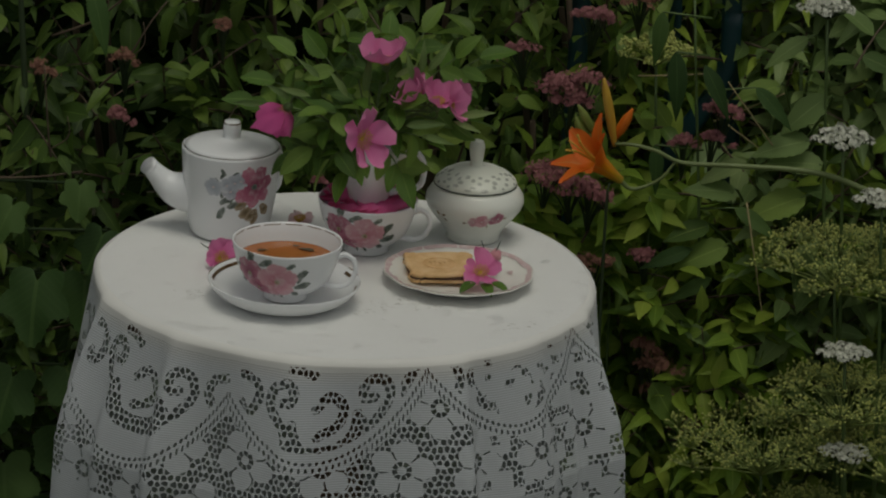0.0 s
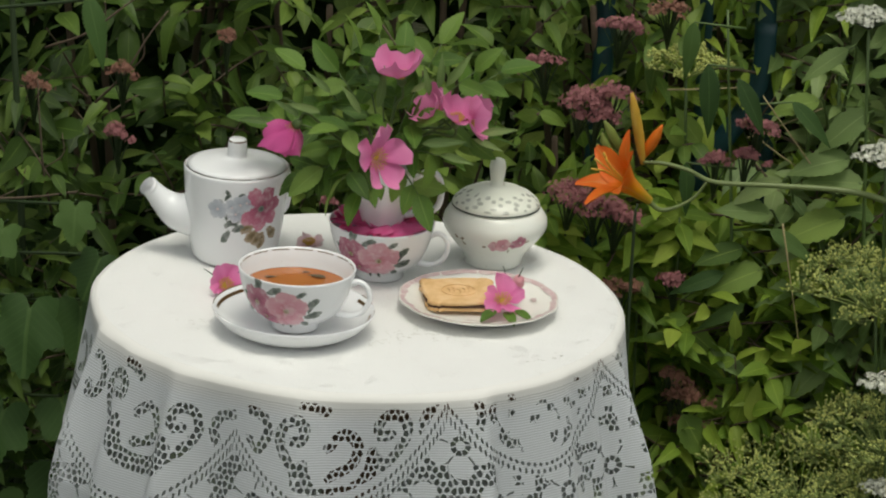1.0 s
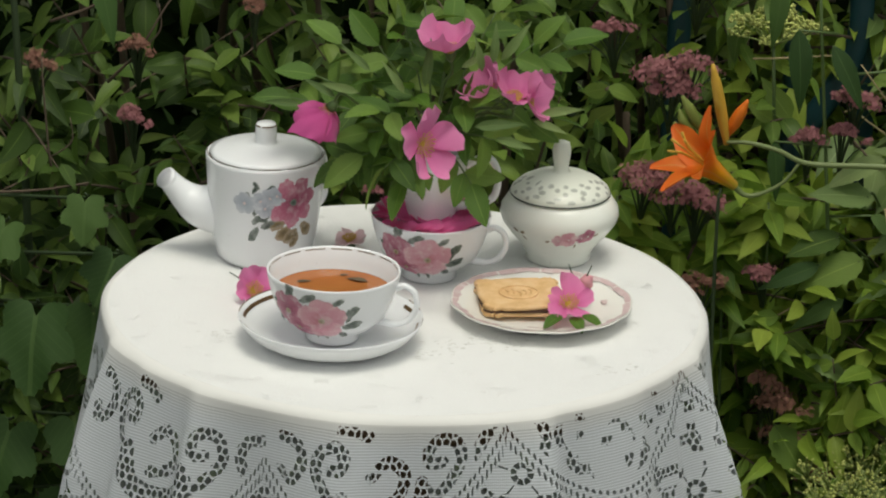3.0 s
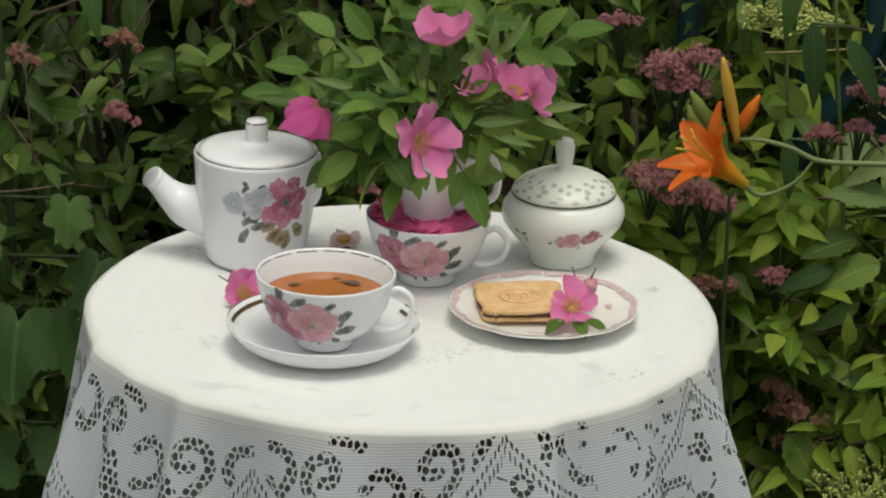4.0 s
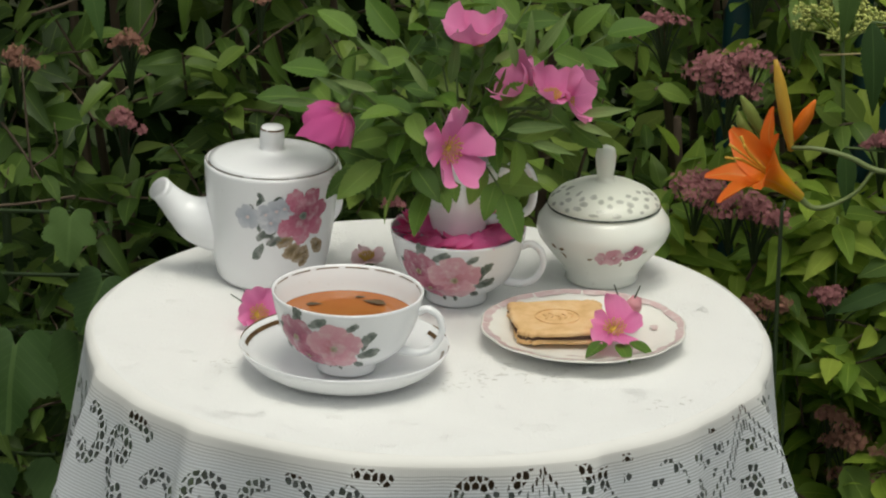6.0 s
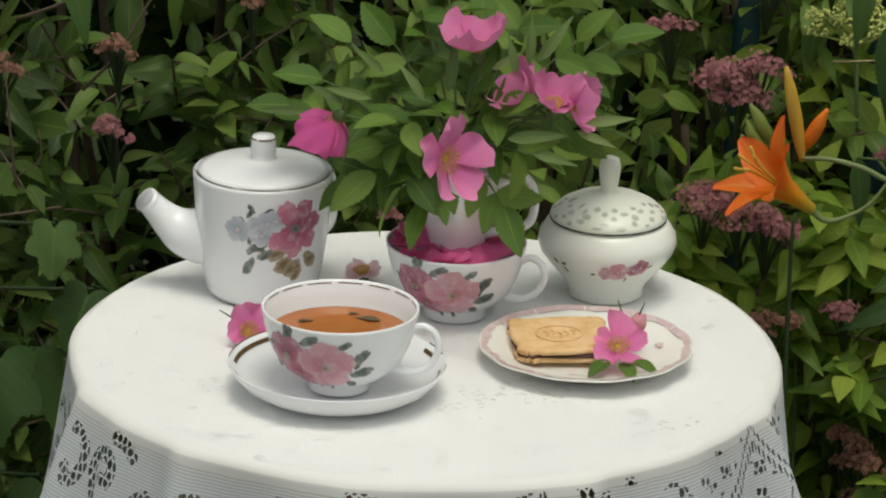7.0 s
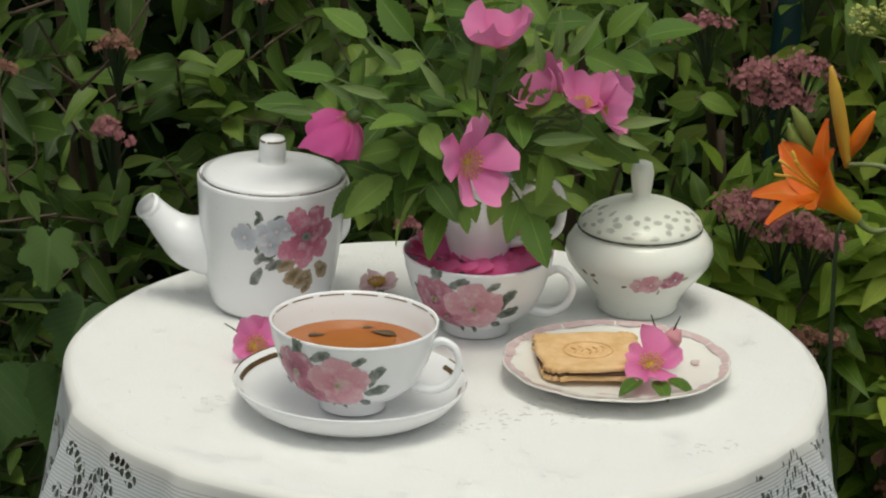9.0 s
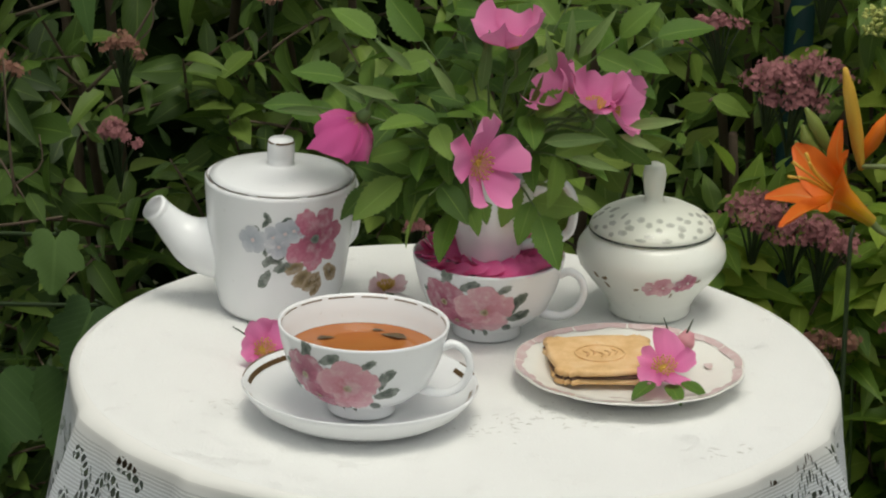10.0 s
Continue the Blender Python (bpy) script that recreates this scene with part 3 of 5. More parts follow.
# ---- teapot ----
def build_teapot():
    t = thing("teapot", (-0.1255, 0.142, ZT + 0.001), "white porcelain teapot with painted pink flower, on the lace cloth", "teapot")
    outer = [(0.0375, 0.0), (0.0415, 0.004), (0.0455, 0.020), (0.0490, 0.045), (0.0515, 0.070), (0.0530, 0.094), (0.0530, 0.0965)]
    inner = [(0.0515, 0.0975), (0.0500, 0.0965), (0.0485, 0.070), (0.0440, 0.02), (0.0, 0.008)]
    part("body", lathe([(0, 0.0)] + outer + inner, 80), PORCELAIN, t)
    lid = part("lid", lathe([(0, 0.0965), (0.0490, 0.0965), (0.0498, 0.0985), (0.044, 0.1000), (0.030, 0.1022), (0.020, 0.1046), (0.0110, 0.1056), (0.0088, 0.1066), (0.0096, 0.112), (0.0094, 0.1215), (0.0082, 0.1245), (0, 0.1250)], 64), PORCELAIN, t)
    rim_dashes(t, 0.0520, 0.0981, 9, 0.0006, -0.0002, 0.82, 0.3)
    rim_dashes(lid, 0.0091, 0.1236, 3, -0.0004, 0.0012, 0.92, 0.2, "knob_band")
    line = smooth_line([(-0.026, 0.0, 0.040), (-0.046, 0, 0.042), (-0.060, 0, 0.0455), (-0.0705, 0, 0.0522), (-0.0785, -0.001, 0.0600), (-0.0850, -0.002, 0.0672)], 22)
    v, f = tube(line, [0.021, 0.0218, 0.0188, 0.0140, 0.0111, 0.0098], 22)
    part("spout", (v, f[:-1]), PORCELAIN, t)
    lip = smooth_line([(-0.0847, -0.0018, 0.0668), (-0.0885, -0.0045, 0.0712)], 4)
    v, f = tube(lip, [0.0098, 0.0099], 20)
    w, h = tube(lip[::-1], [0.0080, 0.0080], 20)
    ring = [(60 + k, 60 + (k + 1) % 20, 80 + (k + 1) % 20, 80 + k) for k in range(20)]
    part("spout_lip", (v + w, f[:-2] + [tuple(i + 80 for i in q) for q in h[:-1]] + ring), PORCELAIN, t)
    handle = smooth_line([(0.033, 0.038, 0.076), (0.044, 0.055, 0.079), (0.047, 0.060, 0.061), (0.046, 0.054, 0.038), (0.030, 0.035, 0.028)], 26)
    part("handle", tube(handle, [0.006, 0.0052, 0.0048, 0.0052, 0.006], 12, 0.7), PORCELAIN, t)
    place = on_form(outer)
    a, r = 0.585, 0.051
    paint_flower(t, place, r, a, 0.0665, 0.0235, 7, 0.2, ROSE_PAINT, LEAF_PAINT, 0.62)
    for da, z, s in ((-0.42, 0.072, 0.009), (-0.58, 0.069, 0.008), (-0.30, 0.074, 0.009), (-0.50, 0.062, 0.009), (-0.86, 0.066, 0.010)):
        paint_flower(t, place, r, a + da, z, s, 5, da, GREY_PAINT, BLUSH_PAINT)
    for da, z, s, g_ in ((-0.44, 0.050, 0.010, 2.9), (-0.62, 0.044, 0.013, 4.2), (-0.72, 0.076, 0.007, 1.0), (-0.76, 0.070, 0.006, 2.0), (-0.30, 0.050, 0.012, 3.6), (-0.68, 0.063, 0.007, 4.7), (-0.50, 0.078, 0.008, 0.6), (-0.60, 0.080, 0.007, 2.2), (-0.36, 0.060, 0.009, 3.9), (-0.56, 0.056, 0.010, 4.0), (-0.80, 0.060, 0.007, 3.0)):
        paint_leaf(t, place, r, a + da, z, s * 1.25, g_)
    for da, z, s, g_ in ((-0.02, 0.044, 0.018, 3.9), (0.08, 0.041, 0.017, 4.7), (0.20, 0.045, 0.018, 5.5), (-0.12, 0.048, 0.016, 3.4), (0.10, 0.034, 0.012, 4.4), (0.04, 0.040, 0.015, 4.2)):
        paint_leaf(t, place, r, a + da, z, s, g_, OCHRE_PAINT, 0.6)
    return t


build_teapot()


# ---- cups ----
def cup_profile(rim, tall, foot):
    outer = [(foot * 0.96, 0.0), (foot, 0.001), (foot * 0.97, 0.007), (foot * 1.10, 0.010), (rim * 0.60, 0.15 * tall + 0.004), (rim * 0.78, 0.36 * tall), (rim * 0.89, 0.58 * tall), (rim * 0.96, 0.80 * tall), (rim * 0.995, 0.97 * tall), (rim, tall)]
    inner = [(rim - 0.0012, tall + 0.0004), (rim - 0.0022, tall - 0.001), (rim * 0.93, 0.80 * tall), (rim * 0.86, 0.58 * tall), (rim * 0.74, 0.36 * tall), (rim * 0.5, 0.20 * tall), (0, 0.17 * tall)]
    return outer, inner


def build_cup(place, rim, tall, foot, label, turn, handle_turn):
    t = thing("teacup", place, label, "cup", "painted tea cups")
    outer, inner = cup_profile(rim, tall, foot)
    part("bowl", lathe([(0, 0.003), (foot * 0.85, 0.003)] + outer + inner, 88), PORCELAIN, t)
    c, s = math.cos(handle_turn), math.sin(handle_turn)
    flat = [(rim * 0.93, 0.80 * tall), (rim * 1.08, 0.85 * tall), (rim * 1.23, 0.76 * tall), (rim * 1.27, 0.57 * tall), (rim * 1.16, 0.37 * tall), (rim * 0.96, 0.28 * tall), (rim * 0.70, 0.30 * tall)]
    part("handle", tube(smooth_line([(x * c, x * s, z) for x, z in flat], 34), [0.0040, 0.0034, 0.0032, 0.0032, 0.0034, 0.0042], 12, 0.8), PORCELAIN, t)
    f = on_form(outer)
    r = rim * 0.86
    paint_flower(t, f, r, turn, 0.53 * tall, 0.0205, 5, 0.35, PINK_PAINT)
    paint_flower(t, f, r, turn - 0.62, 0.60 * tall, 0.0175, 5, 0.9, ROSE_PAINT)
    paint_flower(t, f, r, turn - 0.46, 0.36 * tall, 0.0120, 5, 0.1, ROSE_PAINT)
    for da, z, s_, g_ in ((0.36, 0.42, 0.013, 0.2), (0.36, 0.56, 0.012, 0.8), (-0.36, 0.80, 0.011, 0.5), (-0.50, 0.80, 0.010, 1.8), (-0.26, 0.30, 0.009, 4.3), (-0.10, 0.28, 0.009, 5.3), (-0.75, 0.62, 0.010, 2.8), (0.16, 0.78, 0.008, 0.6), (0.44, 0.50, 0.010, 1.5), (0.30, 0.34, 0.010, -0.6), (-0.34, 0.32, 0.009, 3.8), (-0.62, 0.84, 0.009, 0.9), (-0.86, 0.44, 0.010, 3.6)):
        paint_leaf(t, f, r, turn + da, z * tall, s_ * 1.4, g_)
    return t, f


front_cup, _ = build_cup((-0.0490, -0.0665, ZT + 0.0075), 0.0570, 0.0615, 0.0225, "painted porcelain cup of tea, standing on a white saucer", -0.12, radians(-8))
rim_dashes(front_cup, 0.0550, 0.0607, 15, 0.0006, 0.0016, 0.78, 0.1)
part("tea", lathe([(0, 0.0420), (0.0495, 0.0420), (0.0505, 0.0426)], 64), TEA, front_cup, "clear brown tea")
# three dark leaf-shaped spots just above the tea's surface
for a, turn_, size in ((2.7, 0.3, 0.013), (0.70, 2.8, 0.020), (1.5, 0.2, 0.009)):
    m = frame_of((0.036 * math.cos(a), 0.036 * math.sin(a), 0.0427), (math.cos(turn_), math.sin(turn_), 0), (0, 0, 1), size)
    part("floating_leaf", many(leaf_shape(0.5, 4, droop=0.0), [m]), TEA_SPOT, front_cup, "dark leaf-shaped spot on the tea")

rear_cup, _ = build_cup((0.0238, 0.1115, ZT + 0.001), 0.0530, 0.0580, 0.0240, "painted porcelain cup full of pink petals", 0.00, radians(-6))
shape = leaf_shape(0.9, 6, 0.6, 0.14, -0.22, point=0.3)
spots = []
for k in range(130):
    a, q = rng.uniform(0, 2 * math.pi), math.sqrt(rng.uniform(0.10, 1.0)) * 0.034
    turn_ = a + rng.normal(0, 0.9)
    lift_ = 0.0
    if k < 56:
        a, q = 2 * math.pi * k / 56, 0.0445
        turn_, lift_ = a + math.pi / 2 + rng.normal(0, 0.15), 0.0012
    d = np.array([math.cos(turn_), math.sin(turn_), rng.uniform(-0.08, 0.08)])
    size_ = rng.uniform(0.015, 0.021)
    lean = 1.1 if k < 56 and math.sin(a) > -0.1 else 0.2
    spots.append(frame_of((q * math.cos(a) - 0.5 * size_ * d[0], q * math.sin(a) - 0.5 * size_ * d[1], 0.0560 + lift_ + rng.uniform(-0.0015, 0.0015)), d, (-lean * math.cos(a) + rng.normal(0, 0.15), -lean * math.sin(a) - 0.35 + rng.normal(0, 0.15), 1), size_))
loose_mesh = mesh_of("petal", *shape[:2], LOOSE, shape[2])
for m in spots:
    part("petal", loose_mesh, LOOSE, rear_cup, "", to_matrix(m))

# ---- saucer and plate ----
saucer = thing("saucer", (-0.0511, -0.0605, ZT + 0.001), "white porcelain saucer with worn gilt rim under a cup", "saucer")
part("dish", lathe([(0, 0.003), (0.036, 0.003), (0.038, 0.0), (0.048, 0.0005), (0.060, 0.0042), (0.0695, 0.0100), (0.0760, 0.0175), (0.0790, 0.0225), (0.0787, 0.0235), (0.0772, 0.0228), (0.072, 0.0160), (0.060, 0.0090), (0.042, 0.0050), (0, 0.0050)], 96), PORCELAIN, saucer)
for a0, a1 in ((2.35, 3.15), (0.30, 0.62), (-0.22, 0.05), (3.4, 3.5)):
    a = np.linspace(a0, a1, 16)
    v = [(0.0786 * math.cos(t), 0.0786 * math.sin(t), 0.02385) for t in a] + [(0.0728 * math.cos(t), 0.0728 * math.sin(t), 0.01760) for t in a]
    part("gilt_band", (v, [(i, i + 1, 17 + i, 16 + i) for i in range(15)]), GOLD, saucer, "worn brown gilding")

plate = thing("dessert_plate", (0.1258, 0.0242, ZT + 0.001), "cream porcelain plate with scalloped blush-pink rim", "plate")
bm = lathe([(0, 0.002), (0.042, 0.002), (0.044, 0.0), (0.048, 0.001), (0.060, 0.006), (0.0785, 0.0135), (0.0782, 0.0146), (0.0765, 0.0142), (0.060, 0.0085), (0.046, 0.0042), (0, 0.0038)], 120)
for v in bm.verts:
    r = math.hypot(v.co.x, v.co.y)
    if r > 0.05:
        a = math.atan2(v.co.y, v.co.x)
        k = 1 + 0.022 * abs(math.sin(6 * a)) * (r - 0.05) / 0.028 - 0.008
        v.co.x, v.co.y = v.co.x * k, v.co.y * k
part("dish", bm, BLUSH, plate)
for k in range(12):
    a0 = k * math.pi / 6 + 0.06
    a = np.linspace(a0, a0 + math.pi / 6 - 0.02, 9)
    r1 = [0.0770 * (1 + 0.022 * abs(math.sin(6 * t)) - 0.008) for t in a]
    inner_r = [0.0700 + 0.0030 * abs(math.sin(6 * t + 0.4)) + 0.0008 * math.sin(31 * t + k) for t in a]
    v = [(r * math.cos(t), r * math.sin(t), 0.01500) for r, t in zip(r1, a)] + [(r * math.cos(t), r * math.sin(t), 0.0133) for r, t in zip(inner_r, a)]
    part("rim_panel", (v, [(i, i + 1, 10 + i, 9 + i) for i in range(8)]), BLUSH_PAINT, plate, "faded pink rim panel")
for x, y, s, g_ in ((0.050, 0.018, 0.012, 0.5), (0.056, 0.012, 0.010, 2.0), (-0.012, -0.052, 0.014, 0.0), (0.010, -0.053, 0.012, 3.2)):
    m = frame_of((x, y, 0.0085 + 0.06 * max(0.0, math.hypot(x, y) - 0.05)), (math.cos(g_), math.sin(g_), 0), (-x * 5, -y * 5, 1), s)
    part("painted_leaf", many(leaf_shape(0.5, 4, droop=0, fold=0), [m]), BLUSH_PAINT, plate)


# ---- biscuit ----
def biscuit_layer(z0, z1, half_x, half_y, wave_, seed):
    """A slab with a scalloped edge, a raised rim and a pressed oval."""
    bm = bmesh.new()
    n = 96
    rings = []
    for z, k in ((z0, 0.97), (z0 + 0.001, 1.0), (z1 - 0.0012, 1.0), (z1, 0.965), (z1 - 0.0003, 0.90), (z1 + 0.0002, 0.80), (z1 - 0.0006, 0.72)):
        ring = []
        for i in range(n):
            t = 2 * math.pi * i / n
            c, s = math.cos(t), math.sin(t)
            e = 0.22
            x, y = half_x * math.copysign(abs(c) ** e, c), half_y * math.copysign(abs(s) ** e, s)
            w = 1 + wave_ * math.sin(i * math.pi / 2 + seed) * 0.5
            ring.append(bm.verts.new((x * k * w, y * k * w, z + 0.0003 * math.sin(5 * t + seed))))
        rings.append(ring)
    for a, b in zip(rings, rings[1:]):
        for i in range(n):
            bm.faces.new((a[i], a[(i + 1) % n], b[(i + 1) % n], b[i]))
    bm.faces.new(rings[0][::-1])
    bm.faces.new(rings[-1])
    return bm


biscuit = thing("sandwich_biscuit", (0.1075, 0.0300, ZT + 0.0095), "golden sandwich biscuit with chocolate cream on a plate", "biscuit", turn=11)
part("wafer", biscuit_layer(0.0, 0.0038, 0.0360, 0.0345, 0.10, 0.0), BISCUIT, biscuit)
part("filling", biscuit_layer(0.0038, 0.0060, 0.0360, 0.0345, 0.10, 1.0), CHOCOLATE, biscuit, "dark chocolate filling")
part("wafer", biscuit_layer(0.0060, 0.0103, 0.0360, 0.0345, 0.10, 2.0), BISCUIT, biscuit, "pressed top wafer")
for k in (0.62,):
    line = [(0.027 * k * math.cos(t) - 0.002, 0.026 * k * math.sin(t), 0.01010) for t in np.linspace(0.0, 6.28, 48)]
    part("pressed_ring", tube(line, 0.0007, 6), BISCUIT, biscuit)
for k in range(5):
    x, y = -0.012 + 0.005 * k, 0.003 * math.sin(2.1 * k)
    part("pressed_ring", tube(smooth_line([(x, y - 0.005, 0.0101), (x + 0.002, y, 0.0103), (x - 0.001, y + 0.005, 0.0101)], 8), [0.0005, 0.0008, 0.0004], 6), BISCUIT, biscuit)

# ---- sugar bowl ----
sugar = thing("sugar_bowl", (0.1355, 0.1711, ZT + 0.001), "cream porcelain sugar bowl with domed lid and small painted flowers", "sugar bowl")
bowl_out = [(0.0275, 0.0), (0.0290, 0.002), (0.0285, 0.006), (0.0330, 0.014), (0.0430, 0.026), (0.0505, 0.036), (0.0530, 0.043), (0.0520, 0.050), (0.0470, 0.0575), (0.0435, 0.0605)]
part("bowl", lathe([(0, 0.0)] + bowl_out + [(0.0425, 0.0605), (0.041, 0.058), (0.047, 0.045), (0.03, 0.015), (0, 0.008)], 80), CREAM, sugar)
lid = part("lid", lathe([(0, 0.0605), (0.0438, 0.0607), (0.0446, 0.0625), (0.0430, 0.0665), (0.0370, 0.0720), (0.0270, 0.0772), (0.0160, 0.0800), (0.0090, 0.0810), (0.0070, 0.0823), (0.0064, 0.0860), (0.0076, 0.0940), (0.0084, 0.1020), (0.0068, 0.1085), (0.003, 0.1105), (0, 0.1108)], 72), CREAM_LID, sugar, "domed lid with egg-shaped knob")
part("lid_line", lathe([(0.0447, 0.0615), (0.0449, 0.0625), (0.0447, 0.0632)], 72), LEAF_PAINT, lid, "thin green line")
f_bowl = on_form(bowl_out)
f_lid = on_form([(0.0446, 0.0625), (0.0430, 0.0665), (0.0370, 0.0720), (0.0270, 0.0772), (0.0160, 0.0800)])
paint_flower(sugar, f_bowl, 0.052, 0.20, 0.0345, 0.0078, 6, 0.2, PINK_PAINT, BLUSH_PAINT)
paint_flower(sugar, f_bowl, 0.052, 0.02, 0.0330, 0.0060, 5, 0.6, PINK_PAINT, BLUSH_PAINT)
paint_flower(sugar, f_bowl, 0.052, 0.55, 0.0370, 0.0068, 5, 0.5, ROSE_PAINT, BLUSH_PAINT)
paint_flower(sugar, f_bowl, 0.052, 0.44, 0.0350, 0.0048, 5, 0.9, ROSE_PAINT, BLUSH_PAINT)
for a, z, s, g_ in ((-0.72, 0.036, 0.006, 0.3), (-0.76, 0.036, 0.006, 2.6), (-0.70, 0.034, 0.006, 5.2), (-0.14, 0.032, 0.005, 3.4), (0.66, 0.036, 0.006, 0.2), (0.36, 0.029, 0.005, 4.6)):
    paint_leaf(sugar, f_bowl, 0.052, a, z, s, g_, OCHRE_PAINT)
lid_rng = np.random.default_rng(3)
for k in range(34):
    a, z = -1.7 + k * 0.100 + lid_rng.uniform(-0.06, 0.06), (0.0665, 0.0745, 0.0690, 0.0722, 0.0765)[k % 5]
    wide_, tall_ = lid_rng.uniform(0.0026, 0.0056), lid_rng.uniform(0.0009, 0.0018)
    part("painted_leaf", painted(f_lid, 0.055 - 0.35 * (z - 0.0625), a, z, lambda t: (wide_ * math.cos(t), tall_ * math.sin(t)), 0.0003), SAGE_PAINT, lid)


# ---- roses ----
FADED = petal_material("faded_petal", (0.80, 0.50, 0.52), (0.76, 0.46, 0.52), (0.80, 0.62, 0.64))


def rose_petal(size, cup, notch=0.12, wide=0.5, curl=0.0):
    """A broad heart-shaped petal along +y, cupped upward: verts, faces, uvs."""
    n, m = 9, 9
    verts, uvs = [], []
    for i in range(n + 1):
        t = i / n
        half = wide * math.sin(min(1.0, 0.10 + 0.95 * t) * math.pi * 0.60) ** 1.2
        for j in range(m):
            c = -1 + 2 * j / (m - 1)
            y = t * (1 - notch * math.exp(-((c / 0.25) ** 2)) * t**4 - 0.28 * c * c * t**2)
            z = cup * (0.9 * t**1.5 + 0.25 * c * c * t) + 0.06 * math.sin(5 * c + 4 * t + 9 * curl) * t + curl * c * t
            verts.append((c * half * size, y * size, z * size))
            uvs.append((j / (m - 1), t))
    faces = [(i * m + j, i * m + j + 1, (i + 1) * m + j + 1, (i + 1) * m + j) for i in range(n) for j in range(m - 1)]
    return np.array(verts), np.array(faces), np.array(uvs)


petal_rng = np.random.default_rng(5)


def add_rose(parent, place, facing, size, cup, material, turn=0.0, petals=5, gaps=(), spread=1.0, wide=1.0):
    """A wild rose facing a direction: its heart is a part, the petals are its sub-parts."""
    z = np.asarray(facing, float) / np.linalg.norm(facing)
    x = np.cross((0.2, 0.1, 1.0), z)
    x /= np.linalg.norm(x)
    y = np.cross(z, x)
    shapes = [tube([(0, 0, -0.006), (0, 0, -0.002), (0, 0, 0.001)], [0.0025, 0.004, 0.0035], 10)]
    for k in range(34):
        a, r = 2.4 * k, 0.0012 + 0.0050 * math.sqrt(k / 34) * size / 0.024
        top = (r * 1.5 * math.cos(a), r * 1.5 * math.sin(a), 0.0050 - 0.10 * r)
        shapes.append(tube([(r * 0.4 * math.cos(a), r * 0.4 * math.sin(a), 0.0), top], [0.00022, 0.00025], 4))
        shapes.append(tube([top, (top[0], top[1], top[2] + 0.0010)], [0.0007, 0.0006], 5))
    m = np.eye(4)
    m[:3, 0], m[:3, 1], m[:3, 2], m[:3, 3] = x, y, z, place
    calyx = tube([(0, 0, -0.0095), (0, 0, -0.0065), (0, 0, -0.0030), (0, 0, -0.0004)], [0.0018, 0.0040, 0.0048, 0.0050], 10)
    heart = part("rose", joined(shapes), STAMEN, parent, "open pink rose with yellow stamens", to_matrix(m))
    part("calyx", calyx, STEM, heart, "green calyx")
    for k in range(petals):
        if k in gaps:
            continue
        a = turn + 2 * math.pi * k / petals * spread
        v, f, uv = rose_petal(size * petal_rng.uniform(0.82, 1.2), cup * petal_rng.uniform(0.6, 1.35), petal_rng.uniform(0.02, 0.2), wide * petal_rng.uniform(0.46, 0.62), petal_rng.uniform(-0.3, 0.3))
        q = Matrix.Rotation(a, 4, "Z") @ Matrix.Translation((0, 0.0012, 0.0004 * k))
        part("petal", (v, f, uv), material, heart, "", q)
    return heart


bouquet_at = np.array((0.0238, 0.1115, ZT + 0.012))
creamer = thing("creamer", (0.0238, 0.1115, ZT + 0.0130), "white porcelain creamer holding cut roses, set among petals in a cup", "jug")
part("body", lathe([(0, 0), (0.0150, 0), (0.0165, 0.004), (0.0175, 0.03), (0.0200, 0.048), (0.0270, 0.066), (0.0300, 0.082), (0.029, 0.098), (0.0305, 0.108), (0.0295, 0.108), (0.0275, 0.098), (0.0285, 0.082), (0.0255, 0.066), (0.0150, 0.02), (0, 0.006)], 56), PORCELAIN, creamer)
part("handle", tube(smooth_line([(0.029, 0.004, 0.090), (0.046, 0.006, 0.099), (0.056, 0.008, 0.088), (0.057, 0.008, 0.070), (0.050, 0.007, 0.058), (0.021, 0.003, 0.052)], 26), [0.0045, 0.0042, 0.0040, 0.0042, 0.0048], 12, 0.75), PORCELAIN, creamer)

bouquet = thing("rose_bouquet", tuple(bouquet_at), "cut wild roses with green leaves standing in a creamer", "flowers")
neck = np.array((0.0, 0.0, 0.100))


def rel(p):
    return np.array(p, float) - bouquet_at


blooms = [
    ((-0.064, 0.065, 0.868), (-0.50, 0.25, -0.68), 0.0225, 1.05, ROSE, 0.4, ()),
    ((0.0190, 0.020, 0.854), (0.70, -0.66, 0.12), 0.0315, 0.42, ROSE_PALE, 0.12, ()),
    ((0.037, 0.090, 0.916), (-0.10, -0.10, 0.95), 0.0240, 0.76, ROSE_PALE, 0.9, ()),
    ((0.074, 0.082, 0.882), (-0.60, -0.15, 0.62), 0.0195, 0.72, ROSE_PALE, 0.1, ()),
    ((0.094, 0.075, 0.880), (0.15, -0.28, 0.88), 0.0180, 0.85, ROSE_PALE, 1.3, ()),
    ((0.105, 0.080, 0.880), (0.92, -0.10, 0.12), 0.0235, 0.70, ROSE_PALE, 0.6, ()),
]
stem_lines = []
for place, facing, size, cup, mat, turn, gaps in blooms:
    p, f = rel(place), np.array(facing) / np.linalg.norm(facing)
    add_rose(bouquet, p, facing, size, cup, mat, turn, 5, gaps, wide=0.92 if size > 0.03 else 1.0)
    line = smooth_line([(0.004 * np.sign(p[0]), 0, 0.008), neck * 1.0, neck + (p - neck) * 0.55 + (0, 0.004, 0.008), p - 0.020 * f, p - 0.004 * f], 24)
    stem_lines.append(line)
    part("stem", tube(line, [0.0016, 0.0013], 7), STEM, bouquet)
